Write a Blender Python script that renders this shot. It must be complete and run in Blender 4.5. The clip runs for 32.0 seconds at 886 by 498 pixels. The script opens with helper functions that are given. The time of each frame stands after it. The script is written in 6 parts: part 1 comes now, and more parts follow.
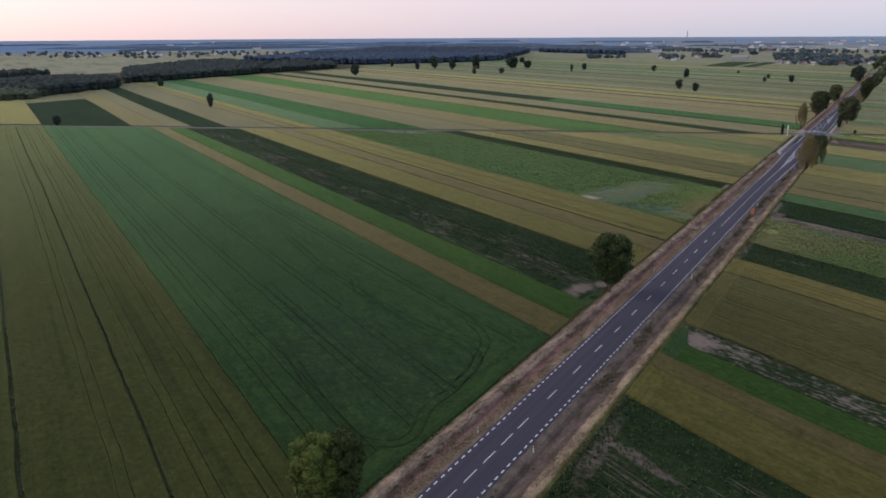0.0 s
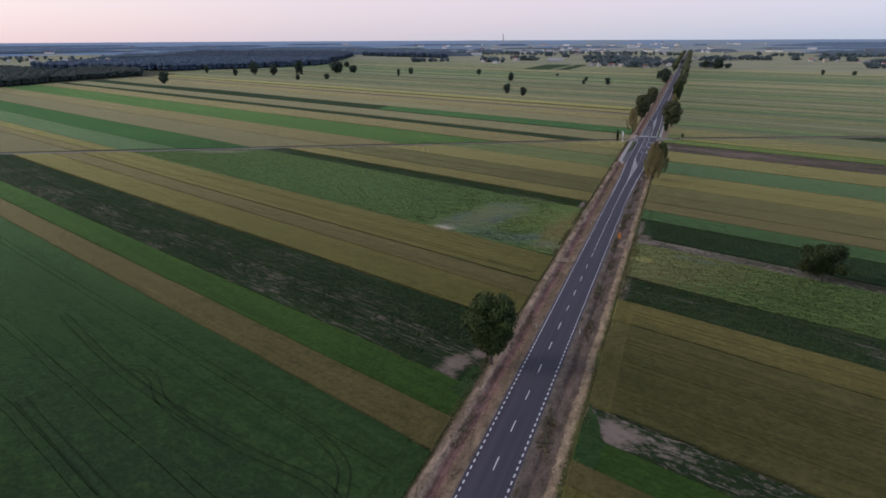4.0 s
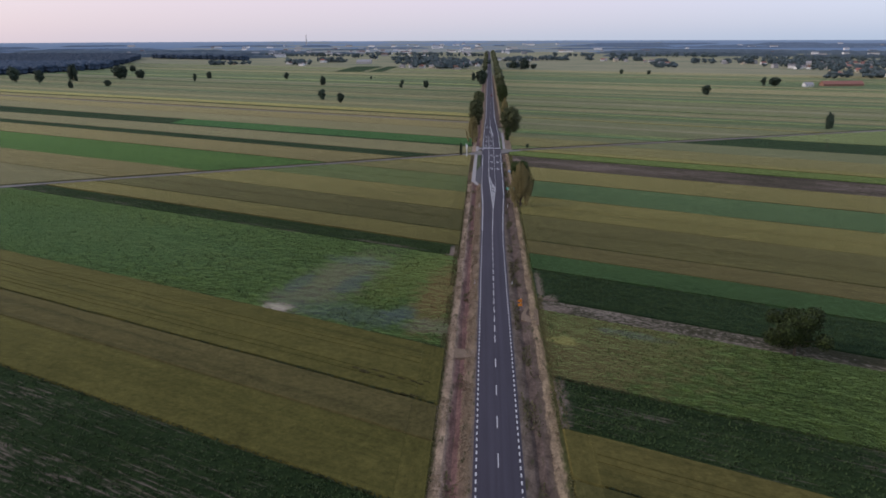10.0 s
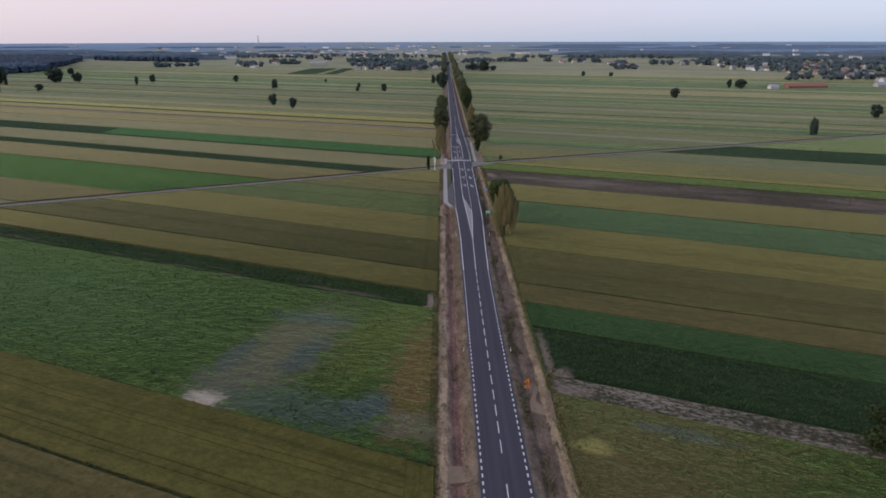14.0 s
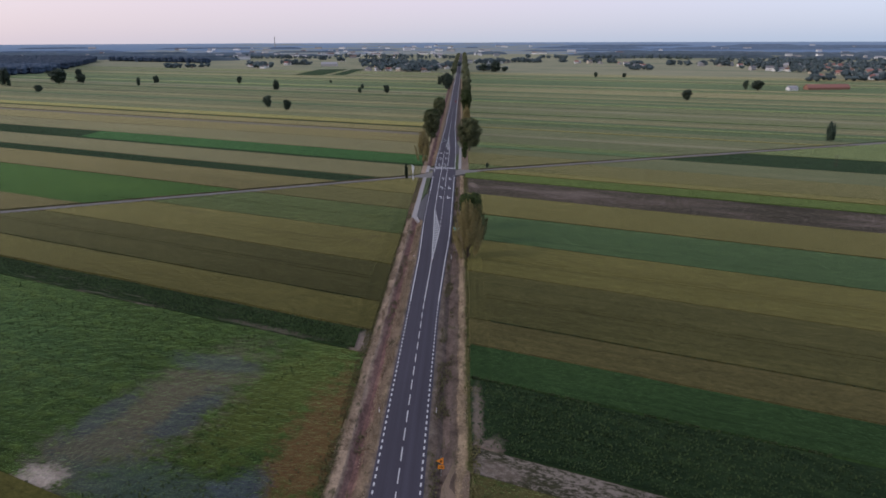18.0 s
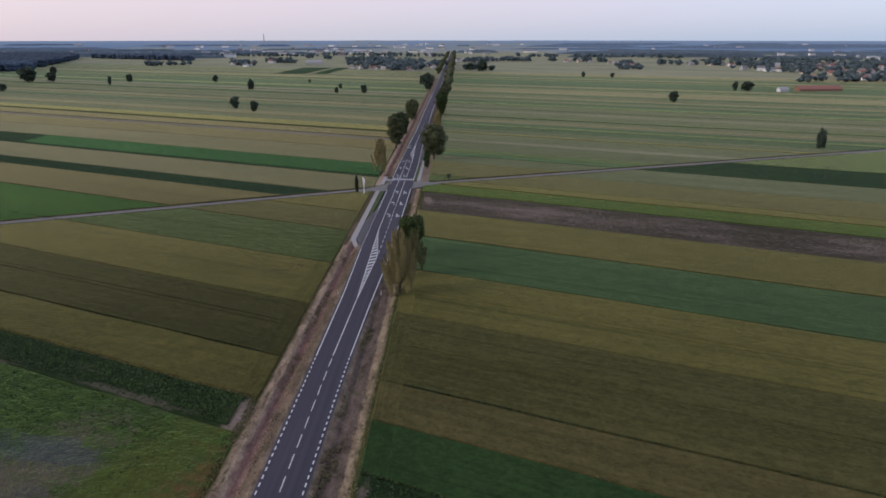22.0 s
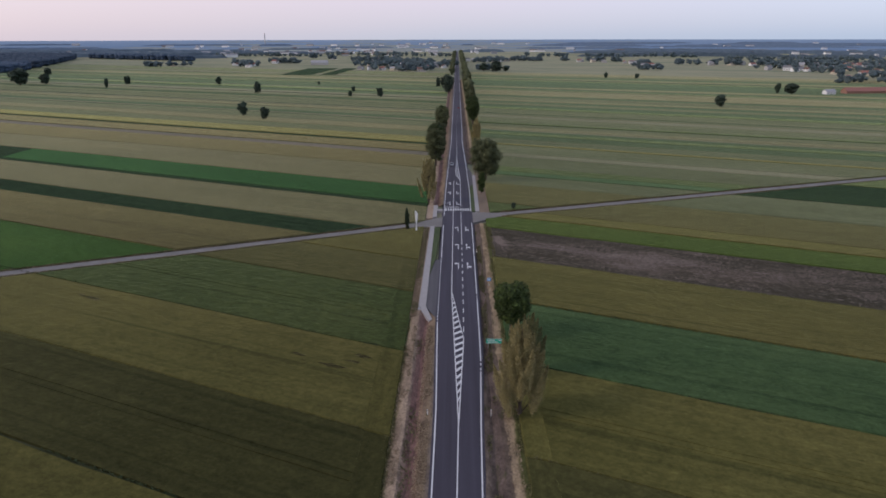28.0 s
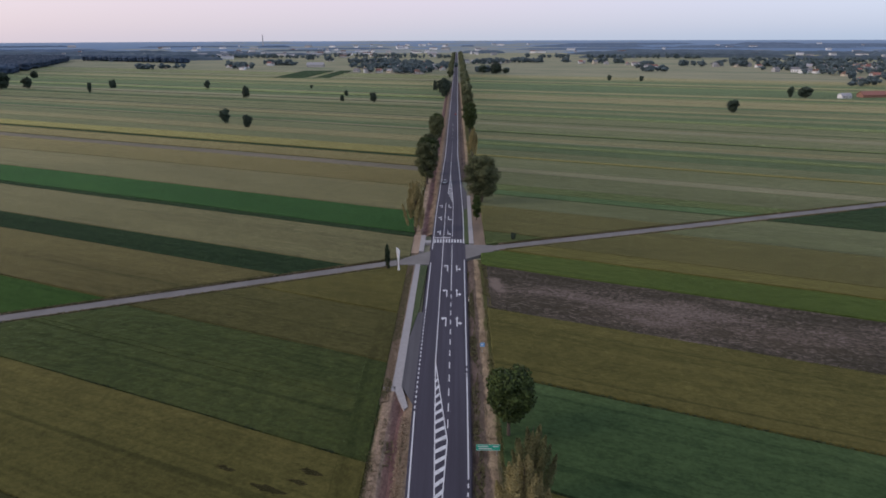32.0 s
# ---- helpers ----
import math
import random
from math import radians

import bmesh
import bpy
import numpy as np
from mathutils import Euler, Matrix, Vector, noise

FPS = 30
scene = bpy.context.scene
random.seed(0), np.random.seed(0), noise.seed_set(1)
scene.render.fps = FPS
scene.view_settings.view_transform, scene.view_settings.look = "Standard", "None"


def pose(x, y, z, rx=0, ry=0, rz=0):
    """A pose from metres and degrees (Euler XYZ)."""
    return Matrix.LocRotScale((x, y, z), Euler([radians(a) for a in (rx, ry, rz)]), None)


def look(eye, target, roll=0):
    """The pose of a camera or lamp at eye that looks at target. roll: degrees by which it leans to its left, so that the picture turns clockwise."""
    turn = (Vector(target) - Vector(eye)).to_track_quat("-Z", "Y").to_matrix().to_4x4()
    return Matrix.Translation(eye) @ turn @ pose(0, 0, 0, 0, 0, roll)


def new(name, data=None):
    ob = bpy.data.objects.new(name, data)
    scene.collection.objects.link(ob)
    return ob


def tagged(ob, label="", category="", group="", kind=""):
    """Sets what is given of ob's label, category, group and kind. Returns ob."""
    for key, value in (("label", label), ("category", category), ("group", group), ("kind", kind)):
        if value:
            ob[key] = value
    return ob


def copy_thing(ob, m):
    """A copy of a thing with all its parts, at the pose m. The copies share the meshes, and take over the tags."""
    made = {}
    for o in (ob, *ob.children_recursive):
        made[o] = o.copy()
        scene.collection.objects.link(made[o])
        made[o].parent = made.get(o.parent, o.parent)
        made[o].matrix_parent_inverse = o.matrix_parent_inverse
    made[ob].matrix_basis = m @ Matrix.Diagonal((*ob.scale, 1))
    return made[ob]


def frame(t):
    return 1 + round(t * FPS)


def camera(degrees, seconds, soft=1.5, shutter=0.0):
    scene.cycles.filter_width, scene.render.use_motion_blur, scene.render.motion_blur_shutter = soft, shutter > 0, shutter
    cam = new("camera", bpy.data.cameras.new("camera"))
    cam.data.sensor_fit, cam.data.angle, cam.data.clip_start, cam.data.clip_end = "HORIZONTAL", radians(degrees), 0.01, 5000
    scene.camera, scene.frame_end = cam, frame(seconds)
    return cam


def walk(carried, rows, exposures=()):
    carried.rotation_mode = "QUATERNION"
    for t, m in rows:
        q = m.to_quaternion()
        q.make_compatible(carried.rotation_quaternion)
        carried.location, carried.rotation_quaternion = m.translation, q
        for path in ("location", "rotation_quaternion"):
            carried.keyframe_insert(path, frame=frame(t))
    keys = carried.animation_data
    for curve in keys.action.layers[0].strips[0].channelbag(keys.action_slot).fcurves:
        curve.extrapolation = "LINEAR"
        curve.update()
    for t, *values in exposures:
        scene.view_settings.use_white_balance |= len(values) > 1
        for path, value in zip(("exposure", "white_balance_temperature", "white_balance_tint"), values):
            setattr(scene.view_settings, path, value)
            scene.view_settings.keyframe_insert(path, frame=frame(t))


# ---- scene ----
cam = camera(64.9, 32.0, soft=1.7)
PATH = [
    (0, (46.854, -0.726, 65.011), (45.812, 0.877, 64.423), -0.3),
    (0.5, (44.745, 3.202, 64.648), (43.733, 4.825, 64.062), -0.3),
    (1, (42.313, 6.865, 64.838), (41.334, 8.508, 64.254), -0.3),
    (1.5, (39.205, 11.65, 64.869), (38.263, 13.315, 64.285), -0.3),
    (2, (36.345, 15.946, 65.299), (35.457, 17.64, 64.715), -0.3),
    (2.5, (33.232, 20.785, 65.671), (32.413, 22.514, 65.088), -0.2),
    (3, (30.172, 25.943, 65.997), (29.419, 27.702, 65.414), -0.1),
    (3.5, (27.114, 31.2, 66.507), (26.427, 32.986, 65.924), -0.2),
    (5.5, (15.418, 54.174, 66.972), (14.964, 56.032, 66.39), -0.1),
    (6, (12.679, 59.731, 67.069), (12.276, 61.601, 66.486), -0.1),
    (6.5, (10.237, 65.468, 67.189), (9.877, 67.347, 66.606), -0.2),
    (7, (8.007, 71.137, 67.35), (7.688, 73.023, 66.766), -0.3),
    (7.5, (5.988, 76.804, 67.05), (5.706, 78.697, 66.468), -0.3),
    (8, (3.938, 82.062, 67.097), (3.693, 83.96, 66.514), -0.3),
    (8.5, (1.955, 87.833, 66.95), (1.749, 89.735, 66.368), -0.3),
    (9, (0.263, 93.634, 66.876), (0.093, 95.54, 66.294), -0.2),
    (9.5, (-1.362, 99.191, 66.669), (-1.496, 101.1, 66.087), -0.2),
    (10, (-2.85, 104.625, 66.678), (-2.967, 106.535, 66.096), -0.2),
    (10.5, (-4.011, 110.678, 66.477), (-4.123, 112.588, 65.895), -0.2),
    (11, (-5.218, 116.329, 66.498), (-5.278, 118.242, 65.916), -0.2),
    (11.5, (-6.284, 122.122, 66.392), (-6.31, 124.035, 65.811), -0.2),
    (12, (-7.302, 127.666, 66.371), (-7.296, 129.58, 65.789), -0.1),
    (12.5, (-8.279, 133.056, 66.419), (-8.274, 134.97, 65.837), -0.1),
    (13, (-9.067, 138.513, 66.148), (-9.062, 140.427, 65.567), -0.1),
    (13.5, (-9.884, 144.153, 66.083), (-9.881, 146.068, 65.503), -0.1),
    (15.5, (-7.467, 162.737, 66.659), (-7.466, 164.652, 66.081), -0.2),
    (16, (-4.915, 166.18, 66.566), (-4.913, 168.095, 65.988), -0.3),
    (16.5, (-2.038, 169.662, 66.016), (-2.035, 171.577, 65.439), -0.2),
    (17, (1.555, 172.256, 65.726), (1.535, 174.171, 65.15), -0.2),
    (17.5, (5.45, 174.886, 65.353), (5.397, 176.8, 64.777), -0.2),
    (18, (9.543, 177.121, 65.248), (9.492, 179.035, 64.671), -0.2),
    (18.5, (13.586, 179.435, 65.093), (13.536, 181.349, 64.516), -0.1),
    (19, (17.108, 182.23, 64.94), (17.06, 184.144, 64.363), -0.1),
    (19.5, (20.211, 185.7, 65.108), (20.166, 187.614, 64.528), -0.1),
    (20, (22.653, 189.683, 65.273), (22.61, 191.596, 64.692), -0.1),
    (20.5, (24.209, 194.259, 65.366), (24.169, 196.172, 64.783), -0.1),
    (21, (25.234, 198.888, 65.458), (25.197, 200.801, 64.876), 0.0),
    (21.5, (26.047, 203.904, 65.885), (26.011, 205.817, 65.301), -0.0),
    (22, (26.435, 208.597, 66.306), (26.401, 210.51, 65.723), 0.0),
    (22.5, (26.27, 212.444, 67.064), (26.237, 214.356, 66.479), -0.1),
    (23, (25.951, 217.673, 67.139), (25.92, 219.585, 66.553), -0.0),
    (23.5, (25.898, 224.063, 66.725), (25.866, 225.976, 66.14), 0.1),
    (24, (24.891, 229.898, 66.699), (24.859, 231.81, 66.113), 0.0),
    (24.5, (23.006, 235.349, 66.966), (22.974, 237.261, 66.38), 0.0),
    (25, (20.461, 240.487, 66.78), (20.429, 242.399, 66.194), 0.1),
    (25.5, (16.967, 245.758, 66.704), (16.933, 247.67, 66.117), 0.0),
    (27.5, (2.043, 265.345, 66.525), (2.01, 267.257, 65.938), -0.1),
    (28, (-0.157, 271.1, 66.181), (-0.19, 273.012, 65.596), -0.1),
    (28.5, (-1.681, 276.335, 66.398), (-1.714, 278.247, 65.812), -0.1),
    (29, (-2.354, 281.001, 66.575), (-2.387, 282.913, 65.99), -0.1),
    (29.5, (-2.351, 286.303, 66.698), (-2.383, 288.215, 66.114), -0.2),
    (30, (-1.841, 291.232, 66.859), (-1.874, 293.145, 66.276), -0.1),
    (30.5, (-1.015, 296.128, 67.16), (-1.047, 298.041, 66.577), -0.1),
    (31, (0.339, 301.408, 67.018), (0.305, 303.321, 66.435), -0.2),
    (31.5, (1.618, 306.402, 67.231), (1.585, 308.315, 66.648), -0.1),
    (32, (3.338, 310.887, 67.281), (3.303, 312.8, 66.698), -0.2),
]
walk(cam, [(t, look(eye, target, roll)) for t, eye, target, roll in PATH], exposures=((0, 0.58), (32, 0.58)))

# ---- light: dusk, the sun just down, a pale pink and blue sky ----
SUN_AZ = radians(-105)          # clockwise from the road's direction
world = bpy.data.worlds.new("world")
scene.world = world
world.use_nodes = True
wn = world.node_tree
wn.nodes.clear()
sky = wn.nodes.new("ShaderNodeTexSky")
sky.sky_type, sky.sun_disc = "NISHITA", False
sky.sun_elevation, sky.sun_rotation = radians(12), SUN_AZ
sky.dust_density, sky.ozone_density, sky.altitude = 1.0, 3.0, 100
geo = wn.nodes.new("ShaderNodeTexCoord")
sep = wn.nodes.new("ShaderNodeSeparateXYZ")
wn.links.new(geo.outputs["Generated"], sep.inputs[0])
side = wn.nodes.new("ShaderNodeMapRange")
side.inputs["From Min"].default_value, side.inputs["From Max"].default_value = -0.95, 0.75
wn.links.new(sep.outputs["X"], side.inputs["Value"])


def sky_band(*stops):
    """Colours of the dusk sky from the sunset side to the far side."""
    r = wn.nodes.new("ShaderNodeValToRGB")
    for n, (at, colour) in enumerate(stops):
        el = r.color_ramp.elements[n] if n < 2 else r.color_ramp.elements.new(at)
        el.position, el.color = at, (*colour, 1)
    wn.links.new(side.outputs[0], r.inputs[0])
    return r.outputs[0]


low_sky = sky_band((0.0, (0.86, 0.60, 0.65)), (0.27, (0.64, 0.575, 0.68)), (0.55, (0.51, 0.555, 0.70)), (1.0, (0.34, 0.47, 0.69)))
high_sky = sky_band((0.0, (0.92, 0.74, 0.72)), (0.27, (0.82, 0.62, 0.70)), (0.55, (0.73, 0.585, 0.73)), (1.0, (0.50, 0.56, 0.79)))
lift = wn.nodes.new("ShaderNodeMapRange")
lift.inputs["From Min"].default_value, lift.inputs["From Max"].default_value = -0.005, 0.065
wn.links.new(sep.outputs["Z"], lift.inputs["Value"])
dusk = wn.nodes.new("ShaderNodeMix")
dusk.data_type = "RGBA"
wn.links.new(lift.outputs[0], dusk.inputs["Factor"])
wn.links.new(low_sky, dusk.inputs["A"])
wn.links.new(high_sky, dusk.inputs["B"])
rise = wn.nodes.new("ShaderNodeMapRange")
rise.inputs["From Min"].default_value, rise.inputs["From Max"].default_value = 0.0, 0.5
wn.links.new(sep.outputs["Z"], rise.inputs["Value"])
zenith = wn.nodes.new("ShaderNodeMix")
zenith.data_type = "RGBA"
zenith.inputs["B"].default_value = (0.42, 0.44, 0.50, 1)
wn.links.new(rise.outputs[0], zenith.inputs["Factor"])
wn.links.new(dusk.outputs["Result"], zenith.inputs["A"])
clear = wn.nodes.new("ShaderNodeBackground")
clear.inputs["Strength"].default_value = 0.05
tint = wn.nodes.new("ShaderNodeMix")
tint.data_type, tint.blend_type = "RGBA", "MULTIPLY"
tint.inputs["Factor"].default_value, tint.inputs["B"].default_value = 1.0, (0.86, 0.82, 1.0, 1)
wn.links.new(sky.outputs[0], tint.inputs["A"])
wn.links.new(tint.outputs["Result"], clear.inputs[0])
glow = wn.nodes.new("ShaderNodeBackground")
glow.inputs["Strength"].default_value = 0.6
wn.links.new(zenith.outputs["Result"], glow.inputs[0])
both = wn.nodes.new("ShaderNodeAddShader")
wn.links.new(clear.outputs[0], both.inputs[0])
wn.links.new(glow.outputs[0], both.inputs[1])
wout = wn.nodes.new("ShaderNodeOutputWorld")
wn.links.new(both.outputs[0], wout.inputs[0])

sun_data = bpy.data.lights.new("sun", "SUN")
sun_data.energy, sun_data.angle, sun_data.color = 0.75, radians(18), (1.0, 0.86, 0.78)
sun = new("sun", sun_data)
sun.matrix_world = look((math.sin(SUN_AZ) * 50, math.cos(SUN_AZ) * 50, 30), (0, 0, 0))

# ---- materials ----
TILT = math.atan(-0.455)        # the field strips run this far round from the x axis
SLOPE = -0.455
UV_TURN = pose(0, 0, 0, 0, 0, math.degrees(TILT))


class Nodes:
    """A small wrapper to wire one material."""

    def __init__(self, name, rough=0.9):
        self.mat = bpy.data.materials.new(name)
        self.mat.use_nodes = True
        self.tree = self.mat.node_tree
        self.bsdf = self.tree.nodes["Principled BSDF"]
        self.bsdf.inputs["Roughness"].default_value = rough
        self.bsdf.inputs["Specular IOR Level"].default_value = 0.25
        self.coord = self.tree.nodes.new("ShaderNodeTexCoord").outputs["Object"]

    def link(self, a, b):
        self.tree.links.new(a, b)

    def scaled(self, sx, sy, sz=1.0):
        m = self.tree.nodes.new("ShaderNodeMapping")
        m.inputs["Scale"].default_value = (sx, sy, sz)
        self.link(self.coord, m.inputs[0])
        return m.outputs[0]

    def noise(self, sx, sy, detail=4.0, rough=0.55, sz=1.0):
        n = self.tree.nodes.new("ShaderNodeTexNoise")
        n.inputs["Scale"].default_value = 1.0
        n.inputs["Detail"].default_value, n.inputs["Roughness"].default_value = detail, rough
        self.link(self.scaled(sx, sy, sz), n.inputs["Vector"])
        return n.outputs["Fac"]

    def ramp(self, fac, *stops):
        r = self.tree.nodes.new("ShaderNodeValToRGB")
        e = r.color_ramp.elements
        for n, (at, colour) in enumerate(stops):
            el = e[n] if n < 2 else e.new(at)
            el.position, el.color = at, (*colour, 1) if len(colour) == 3 else colour
        self.link(fac, r.inputs[0])
        return r.outputs[0]

    def mask(self, fac, lo, hi):
        m = self.tree.nodes.new("ShaderNodeMapRange")
        m.inputs["From Min"].default_value, m.inputs["From Max"].default_value = lo, hi
        self.link(fac, m.inputs["Value"])
        return m.outputs[0]

    def mix(self, fac, a, b, kind="MIX"):
        m = self.tree.nodes.new("ShaderNodeMix")
        m.data_type, m.blend_type = "RGBA", kind
        for value, slot in ((fac, "Factor"), (a, "A"), (b, "B")):
            if isinstance(value, (int, float)):
                m.inputs[slot].default_value = value
            elif isinstance(value, tuple):
                m.inputs[slot].default_value = (*value, 1)
            else:
                self.link(value, m.inputs[slot])
        return m.outputs["Result"]

    def math(self, op, a, b):
        m = self.tree.nodes.new("ShaderNodeMath")
        m.operation = op
        for n, value in enumerate((a, b)):
            if isinstance(value, (int, float)):
                m.inputs[n].default_value = value
            else:
                self.link(value, m.inputs[n])
        return m.outputs[0]

    def vary(self, colour, lo=0.85, hi=1.15):
        info = self.tree.nodes.new("ShaderNodeObjectInfo")
        m = self.tree.nodes.new("ShaderNodeMapRange")
        m.inputs["To Min"].default_value, m.inputs["To Max"].default_value = lo, hi
        self.link(info.outputs["Random"], m.inputs["Value"])
        v = self.tree.nodes.new("ShaderNodeHueSaturation")
        self.link(m.outputs[0], v.inputs["Value"])
        self.link(colour, v.inputs["Color"])
        return v.outputs[0]

    def bump(self, fac, strength=0.5, distance=0.3):
        b = self.tree.nodes.new("ShaderNodeBump")
        b.inputs["Strength"].default_value, b.inputs["Distance"].default_value = strength, distance
        self.link(fac, b.inputs["Height"])
        self.link(b.outputs[0], self.bsdf.inputs["Normal"])

    def done(self, colour):
        if isinstance(colour, tuple):
            self.bsdf.inputs["Base Color"].default_value = (*colour, 1)
        else:
            self.link(colour, self.bsdf.inputs["Base Color"])
        return self.mat


def shade(c, k):
    return tuple(min(1.0, v * k) for v in c)


def crop(name, main, other, sand=0.0, bare=(0.36, 0.29, 0.25), clump=0.25, sheen=0.54, rows_at=(0.1, 1.7), spots=(), tuft=0.0):
    """A crop: soft clouds, faint drill rows along the strip and plant-size mottling; sand: how much bare soil shows in broken rows."""
    n = Nodes(name)
    blot = n.noise(0.016, 0.034, 5, 0.6)
    cloud = n.noise(0.006, 0.05, 3, 0.5)
    fine = n.noise(1.0, 1.25, 4, 0.75)
    both_ = n.math("ADD", n.math("MULTIPLY", cloud, 0.45), n.math("MULTIPLY", blot, 0.55))
    colour = n.ramp(both_, (0.3, shade(main, 0.78)), (0.5, main), (0.7, other))
    mott = n.noise(0.28, 0.36, 5, 0.7)
    colour = n.mix(1.0, colour, n.ramp(mott, (0.3, (0.8, 0.82, 0.82)), (0.7, (1.2, 1.18, 1.14))), "MULTIPLY")
    drill = n.noise(0.01, 0.8, 3, 0.6)
    colour = n.mix(1.0, colour, n.ramp(drill, (0.34, (0.86, 0.88, 0.88)), (0.5, (1.0, 1.0, 1.0)), (0.66, (1.09, 1.09, 1.08))), "MULTIPLY")
    seam = n.noise(0.004, 0.36, 2, 0.4)
    colour = n.mix(1.0, colour, n.ramp(seam, (0.3, (0.74, 0.77, 0.78)), (0.36, (1.0, 1.0, 1.0))), "MULTIPLY")
    if tuft:
        clumps = n.noise(0.3, 0.42, 4, 0.62)
        colour = n.mix(tuft, colour, n.mix(1.0, colour, n.ramp(clumps, (0.34, (0.42, 0.5, 0.56)), (0.5, (0.95, 0.95, 0.95)), (0.66, (1.75, 1.6, 1.3))), "MULTIPLY"))
    for cx, cy, rx, ry, turn, tone, amount in spots:
        at = n.tree.nodes.new("ShaderNodeMapping")
        at.vector_type = "TEXTURE"
        at.inputs["Location"].default_value = UV_TURN.inverted() @ Vector((cx, cy, 0))
        at.inputs["Rotation"].default_value = (0, 0, radians(turn) - TILT)
        at.inputs["Scale"].default_value = (rx, ry, 1)
        n.link(n.coord, at.inputs[0])
        size = n.tree.nodes.new("ShaderNodeVectorMath")
        size.operation = "LENGTH"
        n.link(at.outputs[0], size.inputs[0])
        ragged = n.math("ADD", size.outputs["Value"], n.math("ADD", n.math("MULTIPLY", mott, 2.0), n.math("MULTIPLY", fine, 1.3)))
        colour = n.mix(n.math("MULTIPLY", n.mask(ragged, 2.75, 2.2), amount), colour, tone)
    lumps = n.ramp(fine, (0.3, (0.7, 0.7, 0.7)), (0.7, (1.28, 1.28, 1.28)))
    colour = n.mix(1.0, colour, lumps, "MULTIPLY")
    if sand:
        rows = n.noise(*rows_at, 6, 0.78)
        where = n.noise(0.024, 0.075, 4, 0.65)
        gap = n.mask(n.math("ADD", n.math("MULTIPLY", rows, 0.8), n.math("MULTIPLY", where, 0.42)), 0.735 - sand, 0.84 - sand)
        colour = n.mix(gap, colour, bare)
    n.bsdf.inputs["Sheen Weight"].default_value = sheen
    n.bsdf.inputs["Sheen Roughness"].default_value = 0.2
    top_ = max(main)
    n.bsdf.inputs["Sheen Tint"].default_value = (*(0.14 + 0.86 * v / top_ for v in main), 1)
    n.bsdf.inputs["Specular IOR Level"].default_value = 0.03
    n.bump(n.math("ADD", fine, n.math("MULTIPLY", clumps if tuft else mott, 2.0 if tuft else 0.5)), 0.6, clump)
    return n.done(n.vary(colour, 0.95, 1.05))


